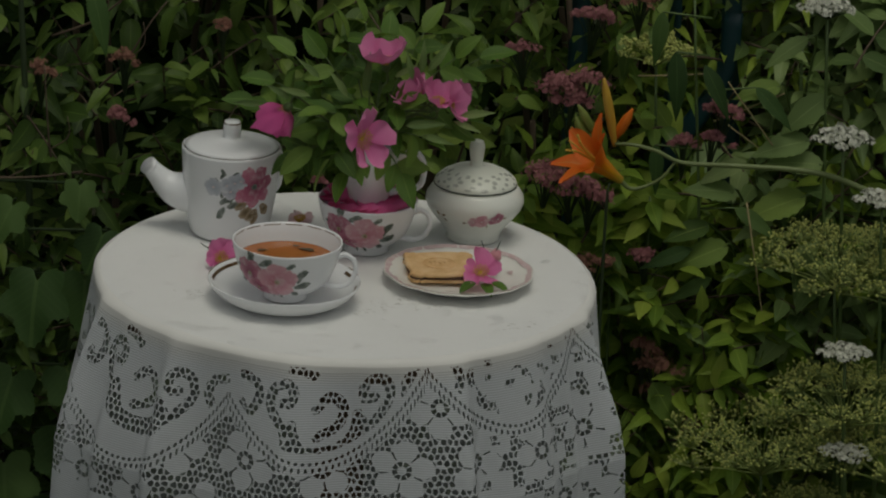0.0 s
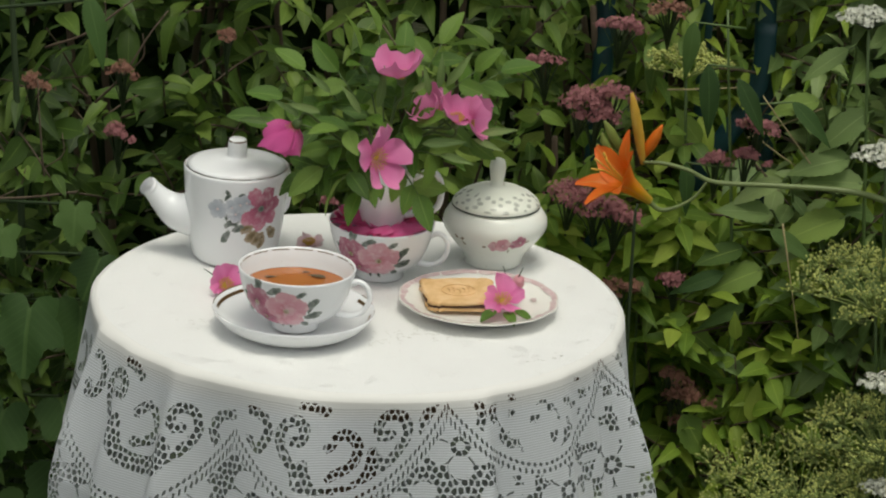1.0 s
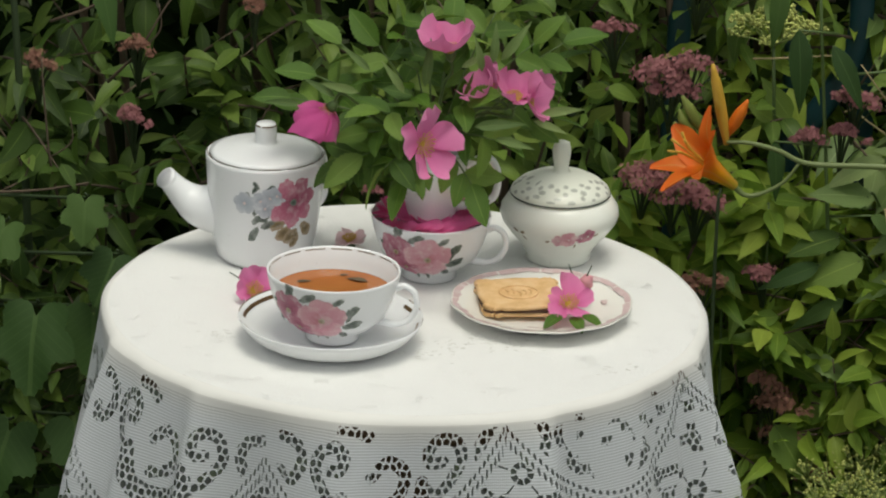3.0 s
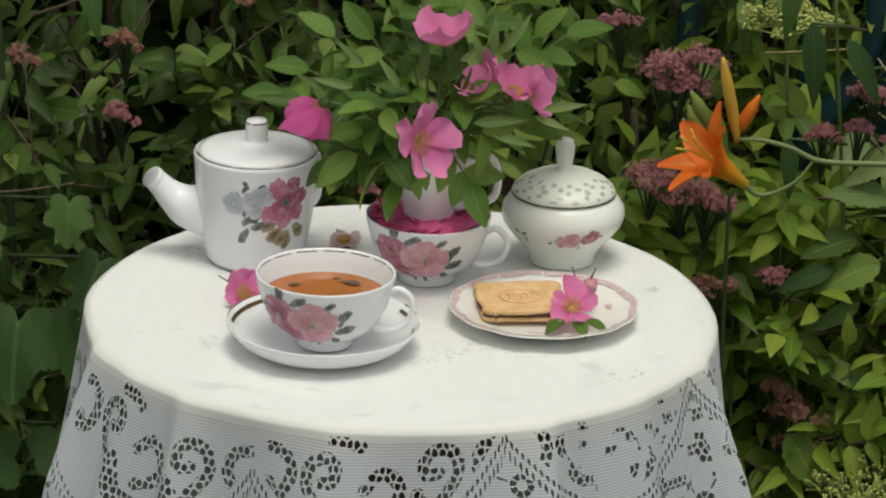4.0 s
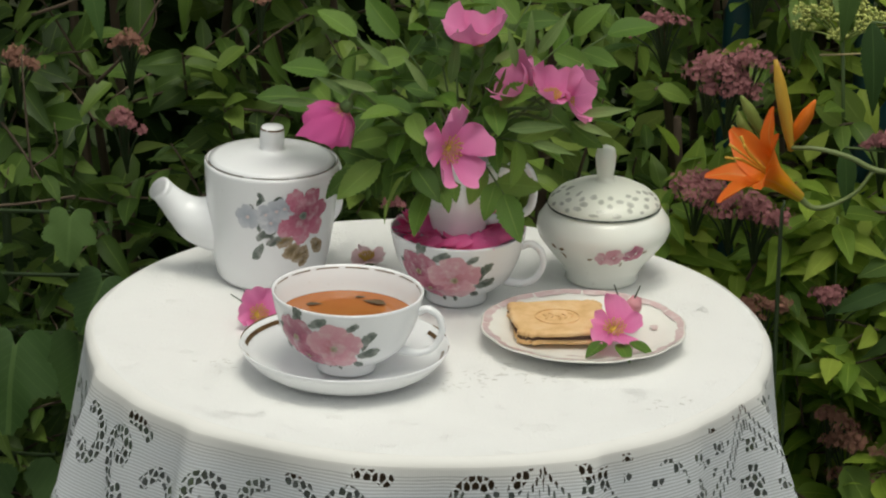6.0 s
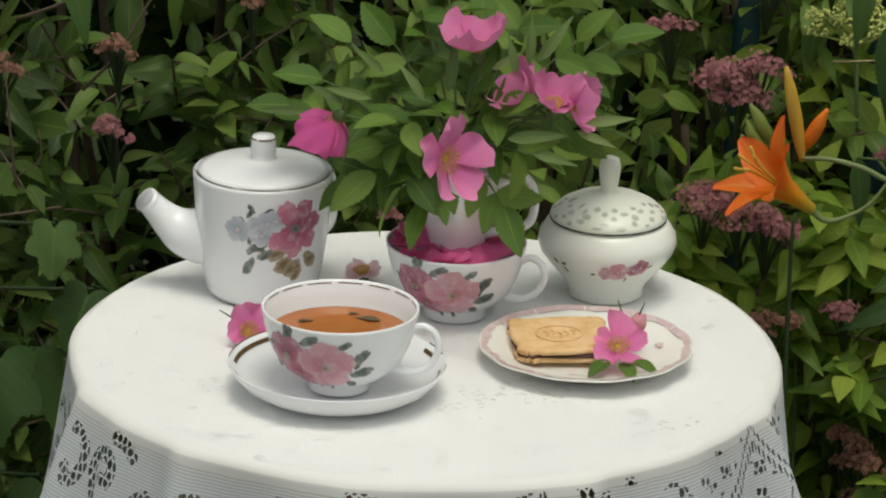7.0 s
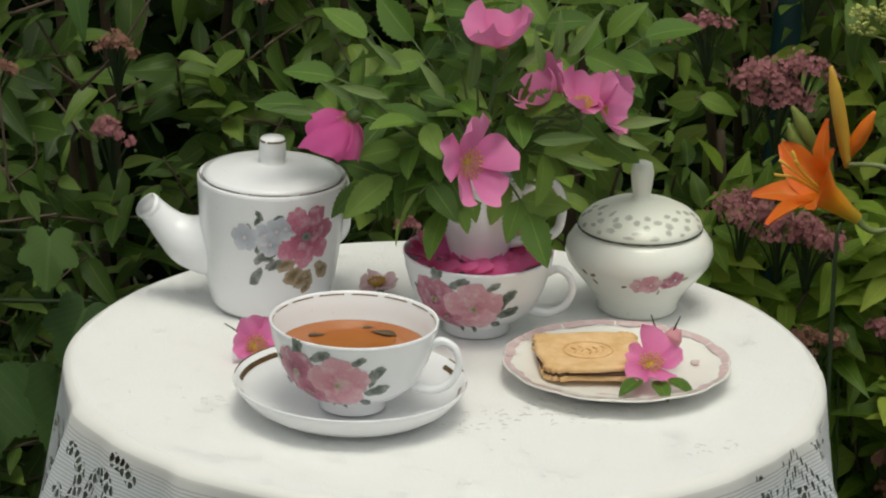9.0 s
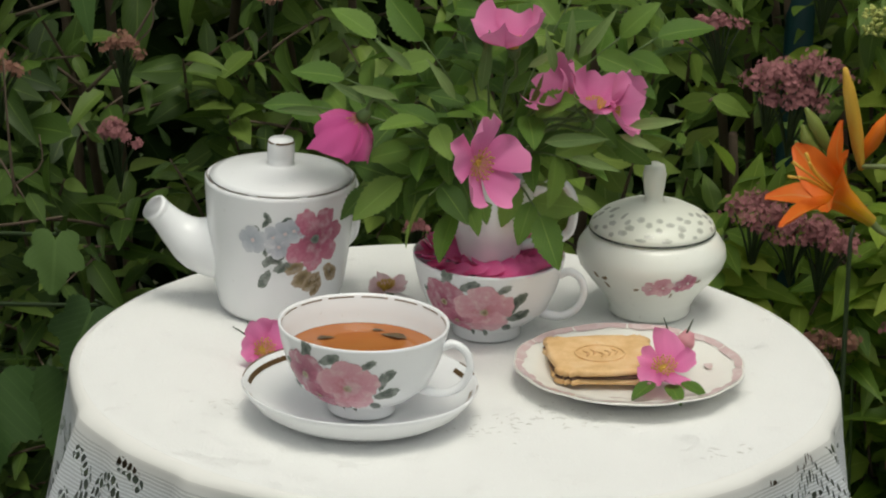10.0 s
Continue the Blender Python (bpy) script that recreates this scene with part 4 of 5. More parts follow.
# pinnate leaves: direction from the neck and length
leaflet = leaf_shape(0.58, teeth=10, widest=0.46, fold=0.26, droop=0.24, point=0.8)
leaflet_mesh = mesh_of("leaflet", *leaflet[:2], LEAF_ROSE, leaflet[2])
sprigs = [
    ((-0.105, 0.02, 0.063), 0.0), ((-0.080, -0.02, -0.002), 0.3), ((-0.060, -0.035, 0.010), 0.1), ((-0.045, -0.045, 0.055), 0.2), ((-0.085, 0.03, 0.090), 0.1),
    ((-0.030, 0.02, 0.115), 0.0), ((0.012, 0.03, 0.110), 0.2), ((0.050, 0.03, 0.125), 0.0), ((0.085, 0.01, 0.105), 0.3), ((0.100, 0.035, 0.028), 0.2),
    ((0.082, 0.045, 0.030), 0.0), ((0.055, -0.05, 0.035), 0.1), ((-0.022, -0.040, -0.010), 0.2),
    ((0.036, -0.040, -0.010), 0.2), ((-0.062, -0.02, 0.000), 0.3), ((-0.068, 0.020, -0.004), 0.0), ((-0.052, 0.03, 0.090), 0.4), ((0.030, -0.03, 0.062), 0.1),
    ((-0.020, -0.03, 0.070), 0.6), ((0.068, 0.02, 0.070), 0.0), ((0.010, 0.05, 0.080), 0.2), ((-0.070, 0.04, 0.050), 0.2), ((0.100, 0.03, 0.080), 0.1),
    ((-0.110, 0.0, 0.045), 0.3), ((-0.012, 0.02, 0.135), 0.1), ((0.075, 0.0, 0.055), 0.2), ((0.110, 0.03, 0.100), 0.6), ((-0.040, -0.05, 0.004), 0.2),
]
sprigs += [((-0.125, -0.005, 0.050), 0.2), ((-0.055, -0.030, 0.030), 0.5)]
for reach, twist in sprigs:
    tip = neck + np.array(reach)
    line = smooth_line([neck, neck + np.array(reach) * 0.5 + (0, 0, 0.012), tip], 12)
    part("leaf_stalk", tube(line, [0.0011, 0.0006], 6), STEM, bouquet)
    d = line[-1] - line[-3]
    d /= np.linalg.norm(d)
    up = np.array((0.15 * math.sin(twist * 20), -0.55, 0.80)) + rng.normal(0, 0.22, 3)
    side = np.cross(d, up)
    side /= np.linalg.norm(side)
    leaves = [(1.0, d, 1.05)]
    for k, at in enumerate((0.62, 0.82)):
        for sgn in (-1, 1):
            leaves.append((at, d * 0.55 + side * sgn * 0.85, 0.92))
    for at, way, size in leaves:
        base = line[int(at * 11)]
        n_ = up + rng.normal(0, 0.45, 3)
        part("leaflet", leaflet_mesh, LEAF_ROSE, bouquet, "", to_matrix(frame_of(base, way + rng.normal(0, 0.12, 3) + (0, 0, -0.1), n_, size * rng.uniform(0.030, 0.041))))

# slim pale bracts among the blooms
bract = leaf_shape(0.26, 6, widest=0.42, fold=0.5, droop=0.35, point=1.0)
bract_mesh = mesh_of("bract", *bract[:2], LEAF_PALE, bract[2])
for place, way, size in (
    ((0.075, 0.075, 0.912), (0.10, -0.1, 1.0), 0.034), ((0.082, 0.075, 0.915), (0.55, -0.1, 0.8), 0.040), ((0.066, 0.072, 0.905), (-0.12, -0.2, 0.9), 0.030),
    ((0.118, 0.075, 0.868), (0.95, -0.1, 0.22), 0.036), ((0.112, 0.073, 0.862), (0.9, -0.2, -0.2), 0.030), ((0.048, 0.080, 0.905), (0.8, -0.2, 0.6), 0.026),
    ((0.062, 0.050, 0.862), (0.95, -0.2, 0.20), 0.042), ((0.080, 0.050, 0.852), (0.9, -0.2, -0.1), 0.034), ((-0.040, 0.06, 0.885), (-0.9, -0.2, 0.30), 0.034),
    ((-0.060, 0.06, 0.880), (-0.8, -0.2, 0.6), 0.030), ((-0.090, 0.06, 0.872), (-0.95, -0.2, 0.15), 0.030), ((0.000, 0.055, 0.888), (-0.5, -0.2, 0.9), 0.032),
    ((-0.030, 0.06, 0.905), (-0.7, -0.1, 0.7), 0.030), ((0.016, 0.085, 0.885), (0.15, -0.1, 1.0), 0.040),
):
    part("bract", bract_mesh, LEAF_PALE, bouquet, "", to_matrix(frame_of(rel(place), way, (0.2, -0.9, 0.45), size)))

# loose blooms on the cloth and the plate
fallen = thing("rose_bloom", (-0.1245, 0.028, ZT + 0.006), "pink rose bloom with yellow stamens lying on the cloth", "flower", "cut rose blooms")
add_rose(fallen, (0, 0, 0.004), (0.30, -0.75, 0.60), 0.020, 0.42, ROSE_PALE, 0.5)
for dx, dz in ((-0.022, 0.018), (-0.012, 0.022), (0.018, 0.022)):
    part("sepal", tube(smooth_line([(0, 0.003, 0.004), (dx * 0.6, 0.006, dz * 0.7), (dx, 0.006, dz)], 8), [0.0009, 0.0004], 6), STEM_DARK, fallen)
dessert_rose = thing("rose_bloom", (0.1500, 0.0035, ZT + 0.014), "pink rose bloom with leaves lying on a plate", "flower", "cut rose blooms")
add_rose(dessert_rose, (0, 0, 0.006), (0.05, -0.50, 0.85), 0.0235, 0.34, ROSE_PALE, 0.15, wide=0.84)
bud_heart = part("bud", tube(smooth_line([(0.010, 0.026, 0.010), (0.013, 0.030, 0.015), (0.016, 0.033, 0.022)], 8), [0.003, 0.0075, 0.0035], 12), ROSE, dessert_rose, "closed pink rose bud")
for sgn in (-1, 1):
    part("sepal", tube(smooth_line([(0.010, 0.027, 0.010), (0.006 * sgn + 0.008, 0.029, 0.022), (0.010 * sgn + 0.008, 0.030, 0.032)], 8), [0.0010, 0.0004], 6), STEM_DARK, dessert_rose)
for x, y, a, s in ((-0.006, -0.016, -2.2, 0.024), (0.004, -0.018, -1.2, 0.024), (0.012, -0.014, -0.6, 0.022)):
    part("leaflet", leaflet_mesh, LEAF_ROSE, dessert_rose, "", to_matrix(frame_of((x, y, 0.002), (math.cos(a), math.sin(a), -0.05), (0, -0.2, 1), s)))
small = thing("rose_bloom", (-0.0511, 0.1737, ZT + 0.003), "pale pink rose bloom lying far back on the cloth", "flower", "cut rose blooms")
add_rose(small, (0, 0, 0.003), (-0.1, -0.2, 0.95), 0.015, 0.30, FADED, 0.9)


# ---- daylily ----
lily = thing("daylily", (0.60, 0.25, 0.0), "orange daylily in bloom with buds on a leaning green stalk", "lily")


def lr(p):
    return np.array(p, float) - (0.60, 0.25, 0.0)


stalk = smooth_line([lr(p) for p in ((0.662, 0.270, 0.02), (0.705, 0.260, 0.461), (0.658, 0.250, 0.710), (0.554, 0.250, 0.755), (0.498, 0.250, 0.771), (0.418, 0.250, 0.773), (0.357, 0.250, 0.773), (0.329, 0.250, 0.784), (0.303, 0.250, 0.790), (0.282, 0.250, 0.790))], 60)
part("stalk", tube(stalk, [0.0042, 0.0036, 0.0024, 0.0018], 9), STEM_LILY, lily)
part("branch", tube(smooth_line([lr(p) for p in ((0.349, 0.250, 0.774), (0.335, 0.248, 0.755), (0.315, 0.245, 0.744), (0.301, 0.242, 0.743), (0.290, 0.240, 0.752))], 20), [0.0015, 0.0019, 0.0030], 8), STEM_LILY, lily)
axis = np.array((-0.72, -0.32, 0.62))
axis /= np.linalg.norm(axis)
e1 = np.cross(axis, (0, 0, 1))
e1 /= np.linalg.norm(e1)
e2 = np.cross(e1, axis)
throat = lr((0.291, 0.240, 0.752))
for k in range(6):
    a0 = 2 * math.pi * k / 6 + 0.25
    wide = 0.027 if k % 2 == 0 else 0.019
    bend = (0.9, 1.05, 0.8, 1.15, 0.95, 1.0)[k]
    verts, uvs = [], []
    for i in range(13):
        t = i / 12
        s_ = 0.078 * t - 0.014 * bend * max(0, t - 0.7) / 0.3
        rad = 0.0045 + 0.016 * t**1.2 + 0.025 * bend * max(0, t - 0.42) ** 1.25 / 0.58**1.25
        h = wide * math.sin(math.pi * min(1.0, 0.16 + 0.80 * t) ** 1.25) ** 0.8 * 0.62 + 0.0006
        for j in range(7):
            c = -1 + j / 3
            aj = a0 + c * h / max(rad, 0.007)
            off = rad - 0.003 * c * c * t + 0.0016 * math.sin(11 * t + 5 * c) * abs(c) * t
            verts.append(throat + axis * s_ + off * (math.cos(aj) * e1 + math.sin(aj) * e2))
            uvs.append((j / 6, t))
    faces = [(i * 7 + j, i * 7 + j + 1, (i + 1) * 7 + j + 1, (i + 1) * 7 + j) for i in range(12) for j in range(6)]
    part("petal", (np.array(verts), np.array(faces), np.array(uvs)), LILY, lily, "recurved orange petal")
for k in range(5):
    a0 = 2 * math.pi * k / 5
    tip = throat + axis * 0.076 + 0.011 * (math.cos(a0) * e1 + math.sin(a0) * e2)
    part("stamen", tube(smooth_line([throat + axis * 0.02, throat + axis * 0.06 + 0.004 * (math.cos(a0) * e1 + math.sin(a0) * e2), tip], 8), [0.0007, 0.0007, 0.0014], 6), LILY_BUD, lily)


def bud(points, radii, mat, label):
    part("bud", tube(smooth_line([lr(p) for p in points], 14), radii, 10), mat, lily, label)


bud(((0.282, 0.252, 0.787), (0.277, 0.250, 0.813), (0.271, 0.246, 0.842), (0.266, 0.244, 0.865)), [0.0024, 0.0050, 0.0054, 0.0046, 0.0016], LILY_BUD, "long yellow-orange bud")
bud(((0.282, 0.256, 0.794), (0.291, 0.250, 0.814), (0.299, 0.246, 0.832)), [0.0026, 0.0060, 0.0054, 0.0012], LILY_ORANGE, "half-open orange bud")
bud(((0.260, 0.262, 0.793), (0.250, 0.260, 0.812), (0.240, 0.258, 0.829)), [0.002, 0.0050, 0.0052, 0.0014], BUD_GREEN, "green bud")
bud(((0.257, 0.262, 0.788), (0.244, 0.260, 0.802), (0.238, 0.259, 0.816)), [0.002, 0.0048, 0.0048, 0.0012], BUD_GREEN, "green bud")
bud(((0.253, 0.264, 0.784), (0.241, 0.262, 0.793), (0.234, 0.261, 0.803)), [0.002, 0.0042, 0.0042, 0.0012], BUD_GREEN, "green bud")
reed = thing("flower_stalk", (0.285, 0.275, 0.0), "thin dark upright stalk beside the table", "stalk")
part("stem", tube(smooth_line([(0, 0, 0), (-0.006, -0.008, 0.43), (-0.008, -0.012, 0.70), (-0.006, -0.010, 0.74)], 20), [0.0028, 0.0020, 0.0012], 7), STEM_DARK, reed)

# ---- shrubs ----
OVATE = leaf_shape(0.52, 6, 0.40, 0.22, 0.22)
CURLED = leaf_shape(0.46, 6, 0.42, 0.55, 0.62)
LANCE = leaf_shape(0.30, 6, 0.38, 0.25, 0.30)
BROAD = leaf_shape(0.72, 6, 0.36, 0.12, 0.28, heart=0.12)


def front_of(x, z):
    """How near the table the foliage comes."""
    base = 0.36 + 0.30 * np.clip(z - 0.72, 0, 1) + 0.03 * np.sin(9 * x + 4 * z) + 0.02 * np.sin(23 * x - 11 * z)
    return base - 0.05 * (x < -0.30) - 0.06 * (x > 0.32) * (z < 0.66)


def sprays(count, x0, x1, z0, z1, deep, size, pairs, r):
    """Leafy shoots: frames of the leaves, and the lines of the shoots."""
    frames, lines = [], []
    for _ in range(count):
        x, z = r.uniform(x0, x1), r.uniform(z0, z1)
        y = front_of(x, z) + abs(r.normal(0, deep))
        if y < 0.47 and z > 0.64 and (0.205 < x < 0.265 and z > 0.78 or 0.325 < x < 0.44 and z > 0.70 or abs(x - 0.23) < 0.05 and z < 0.72):
            y = 0.47 + abs(r.normal(0, 0.1))
        d = np.array((r.normal(0, 0.55), -0.55 + r.normal(0, 0.35), 0.45 + r.normal(0, 0.4)))
        d /= np.linalg.norm(d)
        long_ = r.uniform(0.05, 0.10) * size / 0.034
        tip = np.array((x, y, z))
        root = tip - d * long_
        sag = np.array((0, 0, -0.15 * long_))
        line = np.array([root + (tip - root) * t + sag * t * t for t in np.linspace(0, 1, 5)])
        lines.append(line)
        up = np.array((0.25 * d[0], -0.45, 0.85)) + r.normal(0, 0.20, 3)
        side = np.cross(d, up)
        side /= np.linalg.norm(side)
        n = pairs + r.integers(0, 2)
        for k in range(n):
            t = 0.15 + 0.8 * k / max(1, n - 1)
            at = root + (tip - root) * t + sag * t * t
            turn = r.normal(0, 0.35)
            across = side * math.cos(turn) + up * math.sin(turn) * 0.6
            for sgn in (-1, 1):
                way = d * 0.45 + across * sgn * 0.8 + np.array((0, -0.08, -0.18)) + r.normal(0, 0.15, 3)
                frames.append(frame_of(at, way, up + r.normal(0, 0.42, 3), size * r.uniform(0.5, 1.25) * (1.1 - 0.3 * t)))
        frames.append(frame_of(tip, d + (0, -0.1, -0.1), up, size * r.uniform(0.6, 0.9)))
    return np.array(frames), lines


shrubs = []


def shrub(x0, x1, count, deep_count, size, shape, mat, label, seed, z0=0.12, z1=1.08, singles=40, category="shrub"):
    r = np.random.default_rng(seed)
    xm = (x0 + x1) / 2
    base = np.array((xm, 0.62, 0.0))
    t = thing("shrub", tuple(base), label, category, "garden shrubs")
    size *= 1.2
    near, lines = sprays(int(count * 1.05), x0, x1, z0, z1, 0.05, size, 3, r)
    far, lines2 = sprays(int(deep_count * 0.7), x0 - 0.03, x1 + 0.03, z0, z1 + 0.1, 0.24, size * 1.05, 3, r)
    for k in range(5):
        foot = np.array((r.uniform(-0.05, 0.05), r.uniform(-0.05, 0.08), 0.0))
        top = np.array((r.uniform(x0, x1) - xm, r.uniform(-0.18, 0.15), r.uniform(0.7, 1.0)))
        part("stem", tube(smooth_line([foot, foot * 0.5 + top * 0.4 + (0, 0.06, 0.05), top], 14), [0.007, 0.0035], 7), TWIG, t)
    for m in (near, far):
        m[:, :3, 3] -= base
    # the shoots nearest the table carry leaves that can be told apart
    order = np.argsort(near[:, 1, 3] + 0.5 * np.abs(near[:, 2, 3] - 0.72))
    own = near[order[:singles]]
    me = mesh_of("leaf", *shape[:2], mat, shape[2])
    for m in own:
        part("leaf", me, mat, t, "", to_matrix(m))
    rest = np.concatenate([near[order[singles:]], far])
    kind_of = r.random(len(rest))
    small_ = rest[kind_of > 0.72].copy()
    small_[:, :3, :3] *= 0.62
    leaves = merged([many(shape, rest[kind_of < 0.42]), many(CURLED, rest[(kind_of >= 0.42) & (kind_of <= 0.72)]), many(LANCE if shape is not LANCE else OVATE, small_)])
    tagged(part("foliage", leaves, mat, t), kind="stuff")
    tagged(part("brushwood", joined([tube(l - base, [0.0016, 0.0008], 4) for l in lines + lines2[::3]]), TWIG, t), kind="stuff")
    shrubs.append((xm, t, base))
    return t


G = "green ovate-leaved garden shrub with brown twigs"
shrub(-1.10, -0.62, 70, 110, 0.040, OVATE, LEAF, G, 11, singles=5)
shrub(-0.64, -0.36, 75, 110, 0.038, OVATE, LEAF_DEEP, G, 12, singles=30)
shrub(-0.38, -0.18, 95, 120, 0.036, OVATE, LEAF_DEEP, G, 13)
shrub(-0.20, 0.00, 95, 120, 0.036, OVATE, LEAF, G, 14)
shrub(-0.02, 0.18, 80, 120, 0.034, OVATE, LEAF_MID, G, 15)
shrub(0.16, 0.34, 90, 120, 0.034, OVATE, LEAF_MID, "green spirea shrub with dusty pink flower heads", 16)
shrub(0.32, 0.50, 80, 120, 0.036, LANCE, LEAF_YELLOW, "light green lance-leaved perennial with pink flower heads", 17)
shrub(0.48, 0.70, 80, 110, 0.044, BROAD, LEAF_PALE, "broad-leaved green perennial among umbels", 18)
shrub(0.68, 1.15, 70, 100, 0.042, OVATE, LEAF, G, 19, singles=5)
shrub(0.42, 0.66, 90, 30, 0.040, OVATE, LEAF_PALE, "light green perennial leaves among umbels", 21, z0=0.45, z1=0.98)
shrub(0.28, 0.60, 150, 60, 0.040, OVATE, LEAF_YELLOW, "light green leafy perennial beside the table", 22, z0=0.22, z1=0.72)
shrub(0.18, 0.44, 80, 40, 0.040, OVATE, LEAF_YELLOW, "young yellow-green shoots low beside the table", 20, z0=0.20, z1=0.74)

shoot_rng = np.random.default_rng(77)
shoot_leaf = leaf_shape(0.46, 8, 0.40, 0.20, 0.25)
shoot_mesh = mesh_of("leaf", *shoot_leaf[:2], LEAF_YELLOW, shoot_leaf[2])
for x0, z0, tilt in ((0.205, 0.660, 0.3), (0.245, 0.655, -0.1), (0.285, 0.668, -0.3), (0.325, 0.700, 0.1), (0.185, 0.700, 0.2)):
    shoot = thing("leafy_shoot", (x0, 0.345, 0.0), "upright shoot with bright green pointed leaves behind the table", "plant", "leafy shoots")
    part("stem", tube(smooth_line([(0, 0.02, 0), (0.006, 0.01, z0 * 0.5), (0.0, 0.0, z0)], 12), [0.0022, 0.0012], 7), STEM, shoot)
    for k in range(9):
        a = tilt + k * 2.4
        p = (0.002 * math.cos(a), -0.002, z0 - 0.010 * (k // 2) + 0.004)
        way = (math.cos(a), -0.35 + 0.3 * math.sin(a), -0.22 + shoot_rng.normal(0, 0.22))
        part("leaf", shoot_mesh, LEAF_YELLOW, shoot, "", to_matrix(frame_of(p, way, (0.1, -0.55, 0.85), shoot_rng.uniform(0.034, 0.050))))

# added backing hedge, coloured near-black for the shade between the shrubs
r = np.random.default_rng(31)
hedge = thing("hedge", (0, 1.15, 0), "added backing of near-black leaves, for the shade between the garden shrubs", "hedge")
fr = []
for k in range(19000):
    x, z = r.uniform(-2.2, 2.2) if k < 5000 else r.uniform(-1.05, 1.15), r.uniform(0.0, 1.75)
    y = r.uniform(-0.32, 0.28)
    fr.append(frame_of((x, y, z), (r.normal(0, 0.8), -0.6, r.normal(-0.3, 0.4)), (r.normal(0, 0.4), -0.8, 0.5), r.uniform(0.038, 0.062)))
tagged(part("foliage", many(OVATE, fr), LEAF_SHADE, hedge), kind="stuff")
for k in range(14):
    x = -2.0 + k * 0.3
    part("stem", tube(smooth_line([(x, 0, 0), (x + 0.05, 0.03, 0.7), (x - 0.03, 0.0, 1.5)], 10), [0.014, 0.006], 7), TWIG, hedge)


# ---- large leaves beside the table ----
def lobed_leaf(lobes, seed):
    """A broad toothed leaf one unit long along +y, with a pointed middle lobe and blunter side lobes: verts, quads, uvs."""
    rr_ = np.random.default_rng(seed)
    spokes, rings = 84, 7
    verts, uvs = [], []
    bend = rr_.uniform(-0.06, 0.06)
    for i in range(rings + 1):
        q = i / rings
        for k in range(spokes):
            a = 2 * math.pi * k / spokes
            reach = 0.36
            for at, far, wide in lobes:
                d = (a - at + math.pi) % (2 * math.pi) - math.pi
                reach = max(reach, 0.36 + (far - 0.36) * max(0.0, 1 - abs(d) / wide) ** 0.8)
            d = abs((a + math.pi) % (2 * math.pi) - math.pi)
            reach *= 1 - 0.55 * math.exp(-(((math.pi - d) / 0.22) ** 2))
            reach *= 1 + 0.035 * (1 if k % 2 else -1) * q + 0.02 * math.sin(5 * a + seed)
            x, y = reach * q * math.sin(a), reach * q * math.cos(a)
            z = -0.22 * (y * y + 0.6 * x * x) + 0.10 * abs(x) + 0.025 * math.sin(9 * x + 7 * y + seed) * q + bend * x
            verts.append((x, y + 0.34, z))
            uvs.append((0.5 + 0.8 * x, y + 0.34))
    faces = [(i * spokes + k, i * spokes + (k + 1) % spokes, (i + 1) * spokes + (k + 1) % spokes, (i + 1) * spokes + k) for i in range(rings) for k in range(spokes)]
    return np.array(verts), np.array(faces), np.array(uvs)


LARGE = lobed_leaf(((0, 0.72, 0.75), (1.05, 0.56, 0.6), (-1.05, 0.56, 0.6), (2.2, 0.46, 0.5), (-2.2, 0.46, 0.5)), 1)
LARGE_ROUND = lobed_leaf(((0, 0.60, 0.9), (0.95, 0.52, 0.7), (-0.95, 0.54, 0.7), (1.95, 0.50, 0.7), (-1.95, 0.50, 0.7)), 2)
LONG = leaf_shape(0.34, teeth=18, widest=0.40, fold=0.18, droop=0.25, point=1.0, wave=0.008)
weed = thing("broad_leaved_plant", (-0.40, 0.30, 0.0), "tall weed with large toothed green leaves", "plant")
weed_at = np.array((-0.40, 0.30, 0.0))
for x, y, z, dx, dz, s, kind_ in (
    (-0.294, 0.215, 0.725, 0.02, -0.9, 0.050, LARGE), (-0.266, 0.225, 0.668, -0.25, -0.9, 0.058, LARGE), (-0.336, 0.205, 0.624, -0.05, -1.0, 0.092, LARGE),
    (-0.291, 0.250, 0.933, 0.28, -0.9, 0.085, LONG), (-0.364, 0.220, 0.697, -0.3, -0.8, 0.060, LARGE),
    (-0.307, 0.220, 0.510, 0.3, -0.8, 0.075, LARGE), (-0.288, 0.230, 0.615, 0.05, -1.0, 0.075, LARGE), (-0.360, 0.220, 0.502, -0.2, -0.9, 0.085, LARGE),
    (-0.307, 0.240, 0.429, 0.1, -0.9, 0.090, LARGE), (-0.374, 0.230, 0.396, 0.1, -0.9, 0.090, LARGE), (-0.416, 0.240, 0.597, -0.3, -0.8, 0.090, LARGE),
    (-0.255, 0.270, 0.553, 0.25, -0.9, 0.070, LARGE), (-0.321, 0.250, 0.342, 0.1, -0.9, 0.09, LARGE),
):
    p = np.array((x, y, z)) - weed_at
    leaf = part("leaf", LARGE_ROUND if kind_ is LARGE and round(x * 1000) % 2 else kind_, LEAF_BLUE, weed, "", to_matrix(frame_of(p, (dx, -0.42, dz * 0.75), (0.15 * dx + 0.25 * math.sin(40 * x), -0.75, 0.62), s * 0.9)))
    part("leaf_stalk", tube(smooth_line([p, p + (-0.01, 0.03, -0.015), (-0.02, 0.04, p[2] - 0.05)], 8), [0.0012, 0.002], 6), STEM_DARK, weed)
for x in (-0.03, 0.02):
    part("stem", tube(smooth_line([(x, 0.05, 0), (x + 0.02, 0.05, 0.5), (x - 0.01, 0.07, 1.02)], 14), [0.006, 0.003], 8), STEM_DARK, weed)
